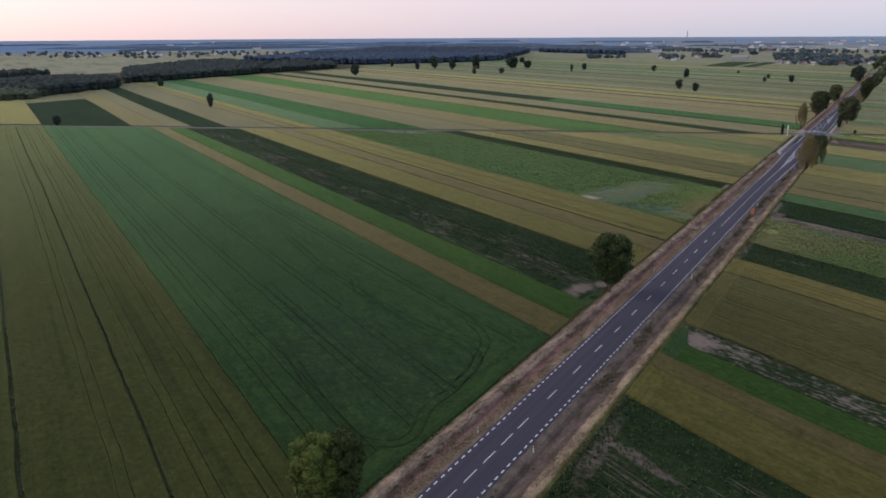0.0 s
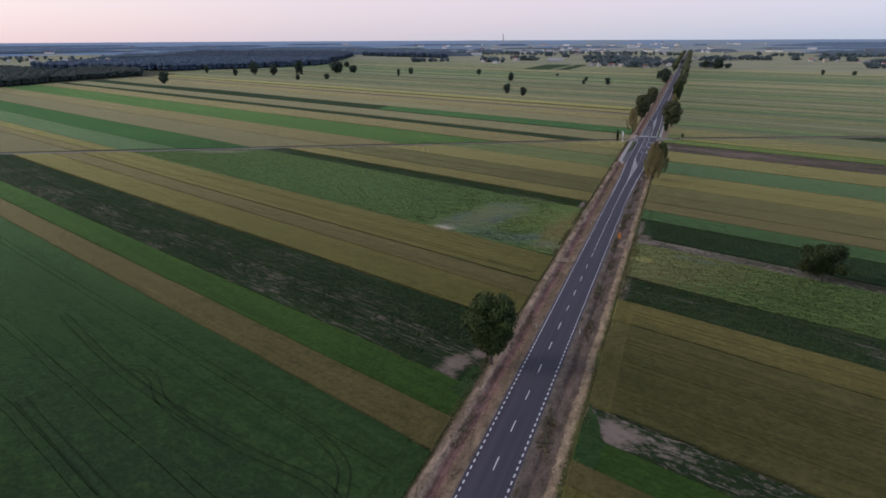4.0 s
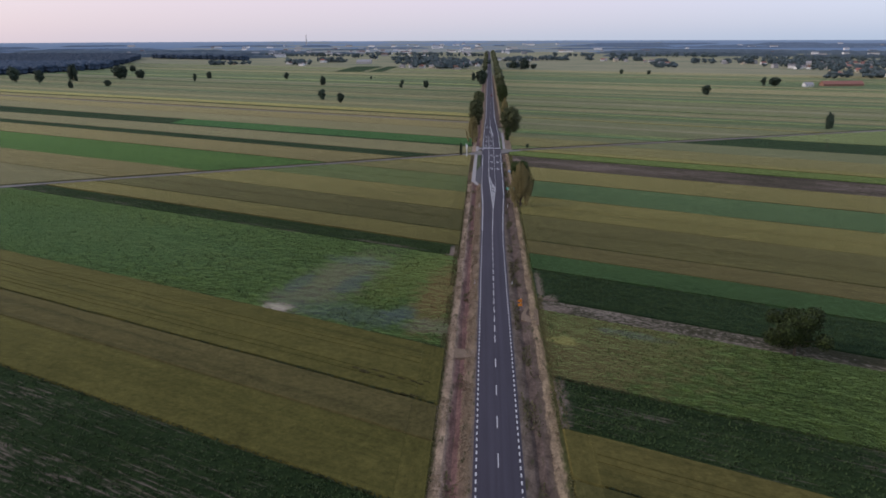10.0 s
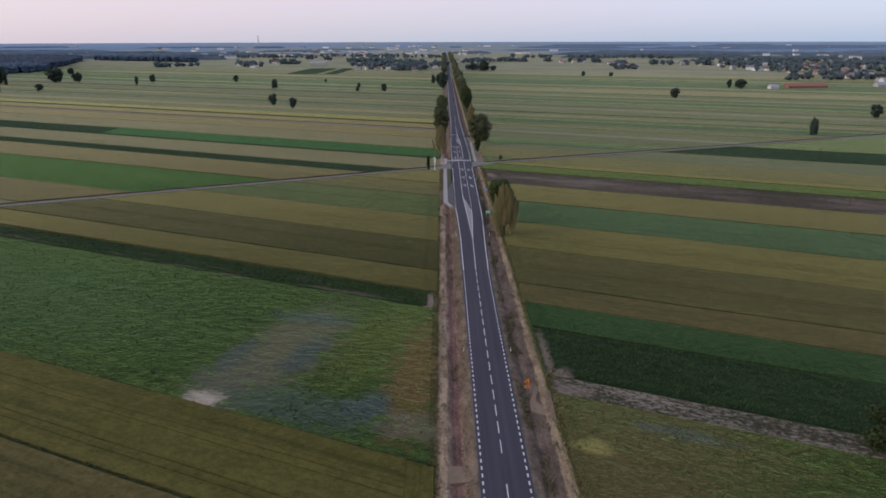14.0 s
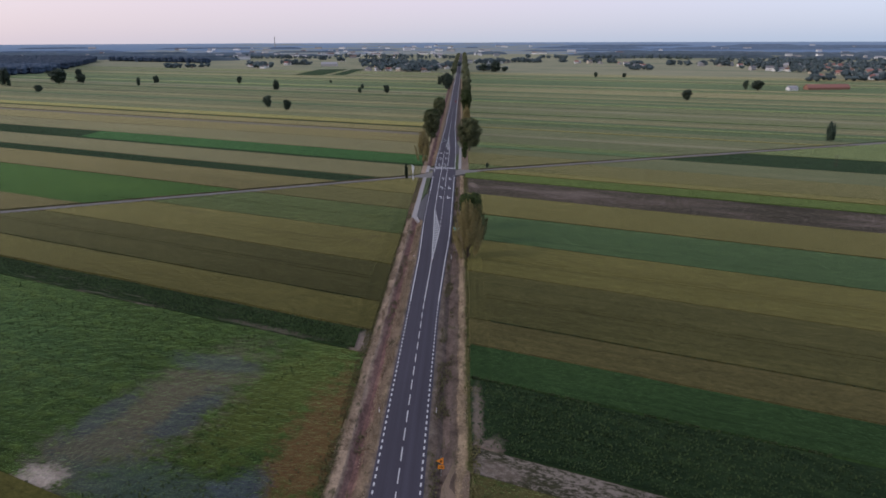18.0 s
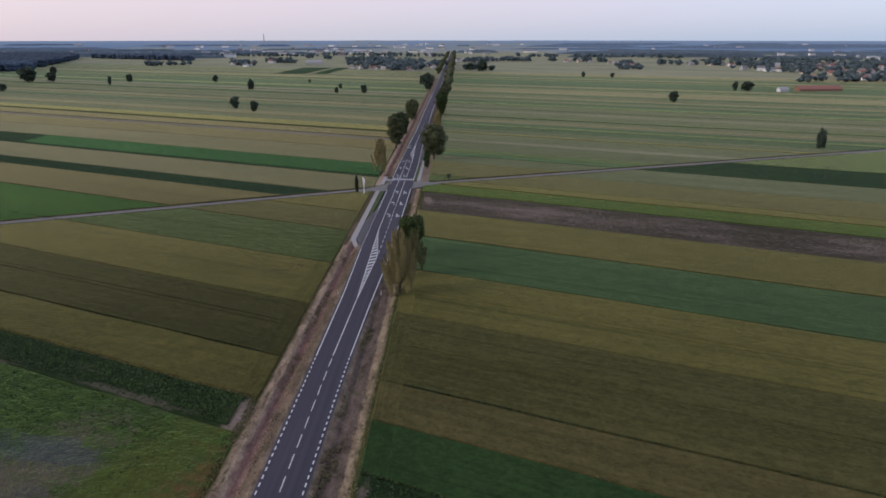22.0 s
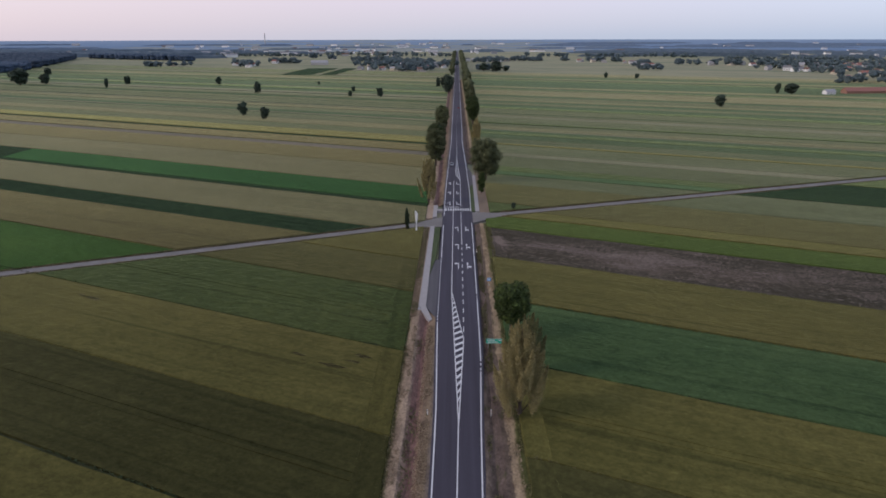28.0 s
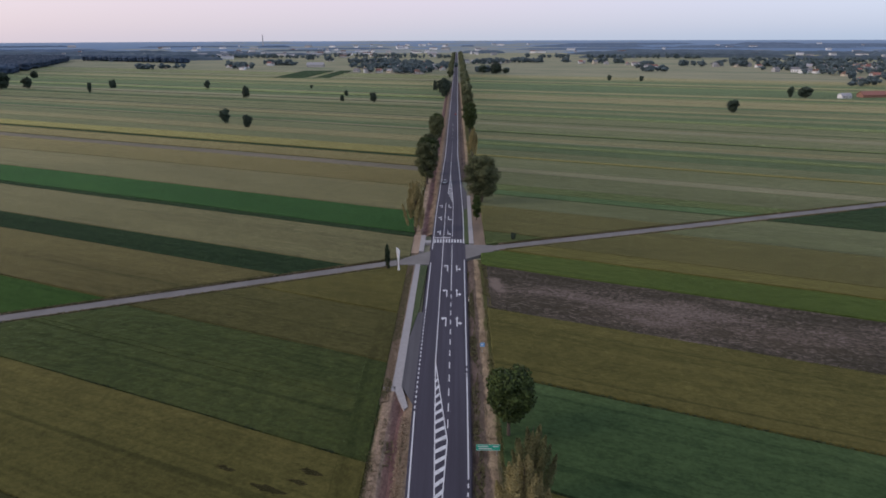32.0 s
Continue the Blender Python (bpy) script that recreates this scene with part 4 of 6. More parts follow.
def trunk_mesh(h, low, w, seed, thick=None, limbs=7):
    r = random.Random(seed)
    bm = bmesh.new()
    t = thick or h * 0.022
    lean = (r.uniform(-0.3, 0.3), r.uniform(-0.3, 0.3))
    top = (lean[0], lean[1], low + (h - low) * 0.45)
    tube(bm, (0, 0, BASE), (lean[0] * 0.4, lean[1] * 0.4, low * 0.6), t * 1.35, t, 9)
    tube(bm, (lean[0] * 0.4, lean[1] * 0.4, low * 0.6), top, t, t * 0.5, 8)
    tube(bm, top, (0, 0, h * 0.93), t * 0.5, t * 0.12, 6)
    for k in range(limbs):
        a = k * 2.4 + r.uniform(-0.4, 0.4)
        z = low * 0.8 + (h - low) * 0.5 * k / limbs
        reach = w * r.uniform(0.25, 0.42)
        tube(bm, (lean[0] * 0.5, lean[1] * 0.5, z), (math.cos(a) * reach, math.sin(a) * reach, z + (h - low) * r.uniform(0.18, 0.35)), t * 0.45, t * 0.1, 5)
    return bm


def tree(x, y, h, w, leaves, label, low=None, shape="round", count=6000, size=0.35, seed=1, lobes=11, core=0.64, spread=0.28, name="tree", group="", long=1.0, ground_z=0.0, small=1.0):
    root = new(name)
    root.location = (x, y, ground_z)
    low = h * 0.2 if low is None else low
    part("trunk", trunk_mesh(h, low, w, seed), BARK, root)
    v, fs = leaf_cloud(crown_lobes(h, w, low, seed, shape, lobes, small), count, size, seed, spread, core, long)
    child("crown", mesh_from("crown", v, fs, [LEAVES[leaves]]), root)
    return tagged(root, label, "tree", group)


def poplar(x, y, h, w, leaves, label, plumes=26, per=2600, size=0.1, seed=1, low=0.6, group="", name="tree"):
    """A feathery tree: steep limbs that each end in a pointed plume of small leaves, with gaps between them."""
    r = np.random.RandomState(seed)
    root = new(name)
    root.location = (x, y, 0)
    bm = trunk_mesh(h, h * 0.3, w * 0.5, seed, h * 0.016, 4)
    pts = []
    for k in range(plumes):
        u = (k + 0.5) / plumes
        a = k * 2.4 + r.uniform(-0.3, 0.3)
        out = w * 0.43 * math.sqrt(u) * r.uniform(0.8, 1.1)
        tip = h * (1.0 - 0.52 * u ** 1.3) * r.uniform(0.9, 1.04)
        foot = max(low, tip - h * r.uniform(0.34, 0.5))
        start = np.array([math.cos(a) * out * 0.55, math.sin(a) * out * 0.55, foot])
        end = np.array([math.cos(a) * out, math.sin(a) * out, tip])
        tube(bm, (0, 0, max(0.4, foot - out * 0.7)), tuple(start * 0.6 + end * 0.4), 0.07, 0.02, 4)
        f = r.uniform(0, 1, per)
        fat = w * r.uniform(0.075, 0.115) * np.sin(math.pi * np.clip(f, 0.02, 1) ** 0.62) ** 0.8 + 0.05
        p = start + (end - start) * f[:, None]
        d = r.normal(size=(per, 3))
        d /= np.linalg.norm(d, axis=1)[:, None]
        lumps = 0.75 + 0.35 * np.sin(f * 23 + k) * np.sin(np.arctan2(d[:, 1], d[:, 0]) * 3 + f * 9)
        p += d * (fat * lumps * r.uniform(0.55, 1.1, per))[:, None] * (1, 1, 1.3)
        pts.append(p)
    part("trunk", bm, BARK, root)
    p = np.vstack(pts)
    n = len(p)
    nn = r.normal(size=(n, 3))
    t1 = np.cross(nn, r.normal(size=(n, 3)) + (0, 0, 1.0))
    t1 /= np.linalg.norm(t1, axis=1)[:, None]
    t2 = np.cross(nn / np.linalg.norm(nn, axis=1)[:, None], t1)
    s = size * r.uniform(0.6, 1.5, (n, 1))
    q = np.stack([p - t1 * s, p - t2 * s * 0.6, p + t1 * s, p + t2 * s * 0.6], 1).reshape(-1, 3)
    child("crown", mesh_from("crown", q, np.arange(n * 4).reshape(-1, 4), [LEAVES[leaves]]), root)
    return tagged(root, label, "tree", group)


tree(-10.3, 167.5, 15.8, 12.4, "oak", "round dark green oak standing on the road verge", low=3.0, shape="heart", count=19000, size=0.3, seed=3, lobes=30, small=0.8)
tree(64.8, 247.0, 11.8, 16.0, "oak", "low spreading dark green tree in a field", low=2.8, shape="spread", count=17000, size=0.27, seed=8, lobes=17, spread=0.5, core=0.5, small=0.62)
tree(-13.7, 59.4, 12.9, 8.4, "willow", "leafy green tree with a billowing crown beside the road", low=2.0, shape="round", count=30000, size=0.17, seed=5, lobes=30, core=0.76, small=0.85)
tree(-10.9, 62.6, 12.9, 6.4, "deep_green", "dark green tree with a full crown beside the road", low=2.0, shape="round", count=28000, size=0.17, seed=6, lobes=28, core=0.76, small=0.85)
poplar(11.8, 384.0, 18.8, 11.6, "brown", "tall half-dry poplar with thin brownish foliage", 34, 2600, 0.1, 11)
poplar(14.6, 399.0, 15.0, 9.5, "pale", "tall thin poplar with pale olive foliage", 18, 1300, 0.1, 12, 1.5)
tree(12.8, 418.5, 12.6, 10.6, "oak", "round dark green tree beside the road", low=4.0, shape="heart", count=16000, size=0.28, seed=14, lobes=26, small=0.82)
# along the road past the crossroads
ROADSIDE = ((-11.0, 553, 19, 10.5, "brown"), (-10.0, 638, 21, 13, "poplar"), (-10.8, 662, 20, 12, "oak"), (-9.8, 690, 18, 11, "poplar"), (-9.6, 786, 17, 13.5, "poplar"), (-9.8, 812, 16, 11, "oak"), (11.5, 570, 10.5, 3.8, "oak"),
            (14.5, 599, 20.5, 18, "poplar"), (13.5, 716, 17, 9, "brown"), (14, 822, 20, 12, "oak"), (14, 842, 21, 13, "oak"), (14, 900, 20, 12, "poplar"), (14, 930, 19, 11, "poplar"), (15, 985, 21, 11, "poplar"))
for n, (x, y, h, w, kind) in enumerate(ROADSIDE):
    if kind == "brown":
        poplar(x, y, h, w, "brown", "half-dry roadside poplar with thin brown foliage", 20, 1000, 0.16, 30 + n, 0.5, "roadside trees")
        continue
    words = {"brown": "half-dry roadside poplar with thin brown foliage", "poplar": "tall roadside tree with grey-green foliage", "oak": "dark green roadside tree with a dense crown"}[kind]
    tree(x, y, h, w, kind, words, low=h * (0.1 if w > 5 else 0.05), shape="tall" if w < 11 and kind != "oak" else "round", count=16000 if y < 720 else 9000, size=0.24 if kind == "brown" else 0.3, seed=30 + n, lobes=24, core=0.0 if kind == "brown" else 0.55, spread=0.42, small=0.72, group="roadside trees")

# smaller trees far out in the fields: four shapes, copied
patterns = []
for n in range(4):
    t_ = tree(-3000, -900 - 20 * n, 11, 10, "far", "solitary dark green tree among the fields", low=1.6, shape=("round", "heart", "round", "tall")[n], count=900, size=0.75, seed=60 + n, lobes=9, group="field trees")
    patterns.append(t_)


def plant(x, y, w, h, n):
    src = patterns[n % 4]
    ob = copy_thing(src, pose(x, y, 0, 0, 0, (n * 67) % 360))
    ob.scale = (w / 10, w / 10, h / 11)
    return ob


FIELD_TREES = ((-490, 288, 7.5, 8), (-500, 440, 8, 13), (-715, 910, 17, 19), (-801, 604, 9.5, 8), (-157, 850, 9, 10.5), (-183, 878, 11, 12), (-332, 1270, 10, 12), (-240, 1133, 10, 11), (-463, 1212, 7, 13),
               (-470, 1285, 7, 11), (-84, 1064, 9, 11), (-120, 1083, 5, 6), (-126, 1152, 6, 7), (-617, 1275, 23, 22), (-595, 1297, 15, 14), (-736, 1556, 15, 10), (254, 955, 12.5, 12), (243, 1432, 9, 9))
MORE_TREES = ((289, 1416, 9, 8.5), (252, 643, 6.4, 10.2), (358, 747, 12, 12), (380, 1118, 9, 12), (389, 1102, 19, 13), (-471, 1295, 7, 10), (-193, 1280, 5, 5), (-749, 1196, 25, 23), (-682, 1155, 16, 21), (-676, 1235, 18, 22),
              (-613, 1268, 31, 23), (-583, 1282, 11, 15.5), (-541, 1092, 12, 10), (-583, 1070, 8, 8), (-753, 1142, 11, 13), (-873, 1220, 12, 15), (23.3, 542, 2.2, 2.8), (-23, 1243, 7, 11), (-8, 1120, 16, 22), (-12, 1150, 15, 20), (55, 1671, 22, 16), (80, 1670, 26, 17), (98, 1669, 16, 10))
for n, (x, y, w, h) in enumerate(FIELD_TREES + MORE_TREES):
    plant(x, y, w, h, n)
for t_ in patterns:
    for o in (*t_.children_recursive, t_):
        bpy.data.objects.remove(o)
# rows of trees on both sides of the far road
rr = random.Random(9)


def grove(name, spots, label, mat, seed, leaf=0.85, per=110, kind="stuff", extra=4):
    """Many crowns in one mesh: a wood or a tree row too far off to count."""
    r = np.random.RandomState(seed)
    ico = bmesh.new()
    bmesh.ops.create_icosphere(ico, subdivisions=2, radius=1)
    iv = np.array([v.co[:] for v in ico.verts])
    it = np.array([[v.index for v in f.verts] for f in ico.faces])
    ico.free()
    vs, quads, tris, base = [], [], [], 0
    for x, y, w, h in spots:
        k = 0.5 if extra < 3 else 0.36
        lob = [(x, y, h * 0.44, w * k, w * k, h * 0.44)] if extra > 2 else [(x, y, h * 0.66, w * k, w * k, h * 0.32), (x, y, h * 0.3, w * k * 0.94, w * k * 0.94, h * 0.36)]
        for _ in range(extra):
            a, o, s = r.uniform(0, 6.28), r.uniform(0.15, 0.36 if extra < 3 else 0.5) * w, r.uniform(0.2, 0.34)
            lob.append((x + math.cos(a) * o, y + math.sin(a) * o, h * r.uniform(0.3 if extra > 2 else 0.5, 0.88 - s * 0.3), w * s, w * s, h * s * 0.62))
        lob = np.array(lob)
        d = r.normal(size=(per, 3))
        d[:, 2] = np.abs(d[:, 2]) - 0.45
        d /= np.linalg.norm(d, axis=1)[:, None]
        l = lob[r.randint(0, len(lob), per)]
        p = l[:, :3] + d * l[:, 3:6] * r.uniform(0.86, 1.12, (per, 1))
        nn = d + r.normal(0, 0.35, (per, 3))
        t1 = np.cross(nn, r.normal(size=(per, 3)))
        t1 /= np.linalg.norm(t1, axis=1)[:, None]
        t2 = np.cross(nn / np.linalg.norm(nn, axis=1)[:, None], t1)
        s = leaf * r.uniform(0.5, 1.4, (per, 1))
        vs.append(np.stack([p - t1 * s, p - t2 * s * 0.8, p + t1 * s, p + t2 * s * 0.8], 1).reshape(-1, 3))
        quads.append(np.arange(per * 4).reshape(-1, 4) + base)
        base += per * 4
        for x_, y_, z_, a_, b_, c_ in lob:
            vs.append(iv * (1 + r.normal(0, 0.07, (len(iv), 1))) * (a_ * 0.9, b_ * 0.9, c_ * 0.9) + (x_, y_, z_))
            tris.append(it + base)
            base += len(iv)
        tall = np.array([[x - 0.2, y, BASE], [x + 0.2, y, BASE], [x + 0.1, y, h * 0.4], [x - 0.1, y, h * 0.4]])
        vs.append(tall)
        quads.append(np.arange(4)[None] + base)
        base += 4
    faces_ = np.vstack(quads).tolist() + np.vstack(tris).tolist()
    ob = new(name, mesh_from(name, np.vstack(vs), faces_, [LEAVES[mat]]))
    return tagged(ob, label, "trees", kind=kind)


rows_ = []
for y in range(1040, 3000, 17):
    rows_.append((centre(y) + 14 + rr.uniform(-1, 1), y, rr.uniform(8, 11), rr.uniform(15, 22)))
    if y > 1500 and rr.random() < 0.7:
        rows_.append((centre(y) - 9 + rr.uniform(-1, 1), y, rr.uniform(7, 10), rr.uniform(12, 18)))
grove("tree_row", rows_, "distant row of grey-green trees lining the road", "poplar", 4)


def filled(poly, gap, seed, wlo=9, whi=14, hlo=18, hhi=26):
    """Tree spots spread over a convex outline."""
    r = random.Random(seed)
    xs, ys_ = [p[0] for p in poly], [p[1] for p in poly]
    out = []
    x = min(xs)
    while x < max(xs):
        y = min(ys_)
        while y < max(ys_):
            px, py = x + r.uniform(-0.45, 0.45) * gap, y + r.uniform(-0.45, 0.45) * gap
            inside = all((b[0] - a[0]) * (py - a[1]) - (b[1] - a[1]) * (px - a[0]) >= 0 for a, b in zip(poly, poly[1:] + poly[:1]))
            if inside:
                out.append((px, py, r.uniform(wlo, whi), r.uniform(hlo, hhi)))
            y += gap
        x += gap
    return out


grove("wood", filled([(-930, 440), (-768, 425), (-832, 560), (-905, 606), (-1020, 560)], 6.4, 1, 9, 13, 11, 15.5), "small dense dark wood at the edge of the fields", "wood", 11, 0.62, 90, extra=0)
grove("wood", filled([(-1085, 515), (-1040, 530), (-1050, 590), (-1095, 570)], 7, 6, 9, 13, 18, 21), "taller clump of dark trees behind a wood", "wood", 17, 0.62, 90, extra=0)
grove("wood", filled([(-880, 352), (-752, 372), (-745, 395), (-766, 430), (-870, 440)], 7, 2, 7, 11, 6, 11), "low green scrub at the edge of a wood", "scrub", 12, 0.6, 80, extra=0)
grove("wood", filled([(-890, 608), (-895, 700), (-930, 895), (-1080, 1060), (-1345, 1180), (-1350, 1080), (-1139, 775)], 8, 3, 10, 15, 11, 16), "long dense dark wood behind the fields", "wood", 13, 0.75, 72, extra=0)
grove("wood", filled([(-940, 905), (-945, 1125), (-1030, 1215), (-1215, 1290), (-1100, 1060)], 9, 4, 10, 14, 8, 13), "low dark wood behind the fields", "wood", 14, 0.8, 66, extra=0)
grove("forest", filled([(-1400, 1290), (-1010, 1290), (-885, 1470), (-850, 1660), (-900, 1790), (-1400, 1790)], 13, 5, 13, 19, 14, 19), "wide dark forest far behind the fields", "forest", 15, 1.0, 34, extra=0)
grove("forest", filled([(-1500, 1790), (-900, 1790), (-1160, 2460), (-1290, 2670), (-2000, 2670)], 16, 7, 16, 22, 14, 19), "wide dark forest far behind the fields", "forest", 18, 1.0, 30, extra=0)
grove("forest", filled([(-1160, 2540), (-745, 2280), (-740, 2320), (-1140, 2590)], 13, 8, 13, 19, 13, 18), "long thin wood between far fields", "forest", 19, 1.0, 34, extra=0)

# ---- distance ----


def belt(x0, y0, x1, y1, h, depth, seed, mat):
    """A far belt of woodland: a lumpy low bank, its colour blued for distance haze."""
    r = random.Random(seed)
    n = max(6, int(math.hypot(x1 - x0, y1 - y0) / 16))
    vs, fs = [], []
    dx, dy = x1 - x0, y1 - y0
    l = math.hypot(dx, dy)
    nx, ny = -dy / l, dx / l
    for i in range(n + 1):
        k = i / n
        for j, (off, up) in enumerate(((0, 0), (0.12, 0.8), (0.35, 1.0), (0.65, 0.95), (0.9, 0.8), (1, 0))):
            taper = min(1.0, 6 * k + 0.2, 6 * (1 - k) + 0.2)
            z = h * up * taper * r.uniform(0.72, 1.1) if up else BASE
            o = off * depth + r.uniform(-0.1, 0.1) * depth * 0.3
            vs.append((x0 + dx * k + nx * o, y0 + dy * k + ny * o, z))
    for i in range(n):
        for j in range(5):
            a = i * 6 + j
            fs.append((a, a + 1, a + 7, a + 6))
    ob = new("woodland_belt", mesh_from("woodland_belt", vs, fs, [mat]))
    return tagged(ob, "far belt of dark woodland with blue haze in its colour", "woodland", "woodland belts", "structure")


def belt_mat(name, dark, light):
    n = Nodes(name, 0.95)
    f = n.noise(0.05, 0.05, 5, 0.7, 0.12)
    return n.done(n.ramp(f, (0.35, dark), (0.65, light)))


def land_z(x, y):
    """Far land rises a little towards the horizon."""
    d = math.hypot(x, y - 150)
    return float(np.interp(d, (0, 3300, 3700, 4760), (BASE, BASE, 8.0, 42.0)))


# haze painted into the belts: each farther colour is paler and bluer
BELTS = [belt_mat("hazed_belt_near", (0.058, 0.084, 0.108), (0.085, 0.114, 0.142)), belt_mat("hazed_belt_middle", (0.08, 0.112, 0.145), (0.108, 0.144, 0.18)), belt_mat("hazed_belt_far", (0.105, 0.15, 0.215), (0.13, 0.178, 0.25))]
rb = random.Random(21)
for k in range(150):
    d = 1900 + 2350 * (k / 150) ** 0.75
    bearing = rb.uniform(-66, 58)
    x, y = math.sin(radians(bearing)) * d, math.cos(radians(bearing)) * d + 150
    if abs(x) < 60 or (-1100 < x < 300 and y < 2350) or (300 < x < 1000 and y < 2100) or (-16 < bearing < 9 and (d < 3000 or rb.random() < 0.5)) or (bearing < -42 and d < 3350):
        continue
    half = rb.uniform(60, 330) * d / 3000
    if abs(x) < half + 25:
        half = abs(x) - 30
    c, s = math.cos(radians(bearing)), -math.sin(radians(bearing))
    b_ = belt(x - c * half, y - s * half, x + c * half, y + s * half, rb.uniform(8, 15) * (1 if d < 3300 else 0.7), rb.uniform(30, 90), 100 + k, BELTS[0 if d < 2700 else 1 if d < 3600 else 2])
    b_.location.z = land_z(x, y) - BASE
# the land that rises to the horizon all round: forest with paler clearings
n_ = 220
vs, fs = [], []
rh = random.Random(3)
for i in range(n_):
    a = 2 * math.pi * i / n_
    for rad, z in ((3300, BASE - 0.3), (3700, 8), (4200, 24 + rh.uniform(-0.7, 0.7)), (4560, 35.5 + rh.uniform(-1, 1)), (4760, rh.uniform(42.6, 43.4)), (4850, BASE)):
        vs.append((math.sin(a) * rad, math.cos(a) * rad + 150, z))
for i in range(n_):
    for j in range(5):
        a, b = i * 6 + j, ((i + 1) % n_) * 6 + j
        fs.append((a, a + 1, b + 1, b))
hn = Nodes("hazed_horizon_land", 0.95)
hn.bsdf.inputs["Specular IOR Level"].default_value = 0.0
rough_ = hn.noise(0.0026, 0.006, 6, 0.7, 0.02)
# forest and clearing tones are blued and paled: haze put into the colour
hazed_wood_tone = hn.ramp(hn.noise(0.02, 0.02, 4, 0.7, 0.1), (0.35, (0.165, 0.24, 0.36)), (0.65, (0.2, 0.28, 0.4)))
hazed_field_tone = hn.ramp(hn.noise(0.003, 0.02, 4, 0.7), (0.4, (0.24, 0.275, 0.27)), (0.6, (0.32, 0.335, 0.31)))
split_ = hn.tree.nodes.new("ShaderNodeSeparateXYZ")
hn.link(hn.coord, split_.inputs[0])
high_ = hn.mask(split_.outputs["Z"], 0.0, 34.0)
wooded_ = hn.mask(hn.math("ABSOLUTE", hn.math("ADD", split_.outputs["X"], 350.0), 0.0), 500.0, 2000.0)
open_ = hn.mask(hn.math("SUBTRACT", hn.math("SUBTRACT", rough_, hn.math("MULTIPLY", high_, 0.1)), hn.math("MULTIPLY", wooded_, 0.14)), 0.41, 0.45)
# paints thicker haze towards the top: forest fades to pale blue with height
haze_veil_ = hn.mix(hn.math("MULTIPLY", hn.mask(split_.outputs["Z"], 14.0, 43.0), 0.75), hazed_wood_tone, (0.29, 0.37, 0.48))
backdrop = new("backdrop", mesh_from("backdrop", vs, fs, [hn.done(hn.mix(open_, haze_veil_, hazed_field_tone))]))
tagged(backdrop, "far land with forest closing the horizon, blue haze in its colour", "forest", kind="structure")

# ---- houses ----
WALLS = [plain("plaster_white", (0.78, 0.77, 0.75), 0.8, grain=0.06), plain("plaster_cream", (0.6, 0.52, 0.4), 0.8, grain=0.06), plain("brick_wall", (0.32, 0.17, 0.12), 0.85), plain("plaster_grey", (0.42, 0.41, 0.4), 0.8, grain=0.08)]
ROOFS = [plain("roof_red", (0.3, 0.14, 0.115), 0.75), plain("roof_grey", (0.2, 0.2, 0.21), 0.8), plain("roof_brown", (0.16, 0.1, 0.08), 0.8), plain("roof_pale", (0.34, 0.34, 0.36), 0.6)]
WINDOW = plain("window_glass", (0.03, 0.035, 0.04), 0.15)
DOOR = plain("door_wood", (0.12, 0.07, 0.04), 0.6)


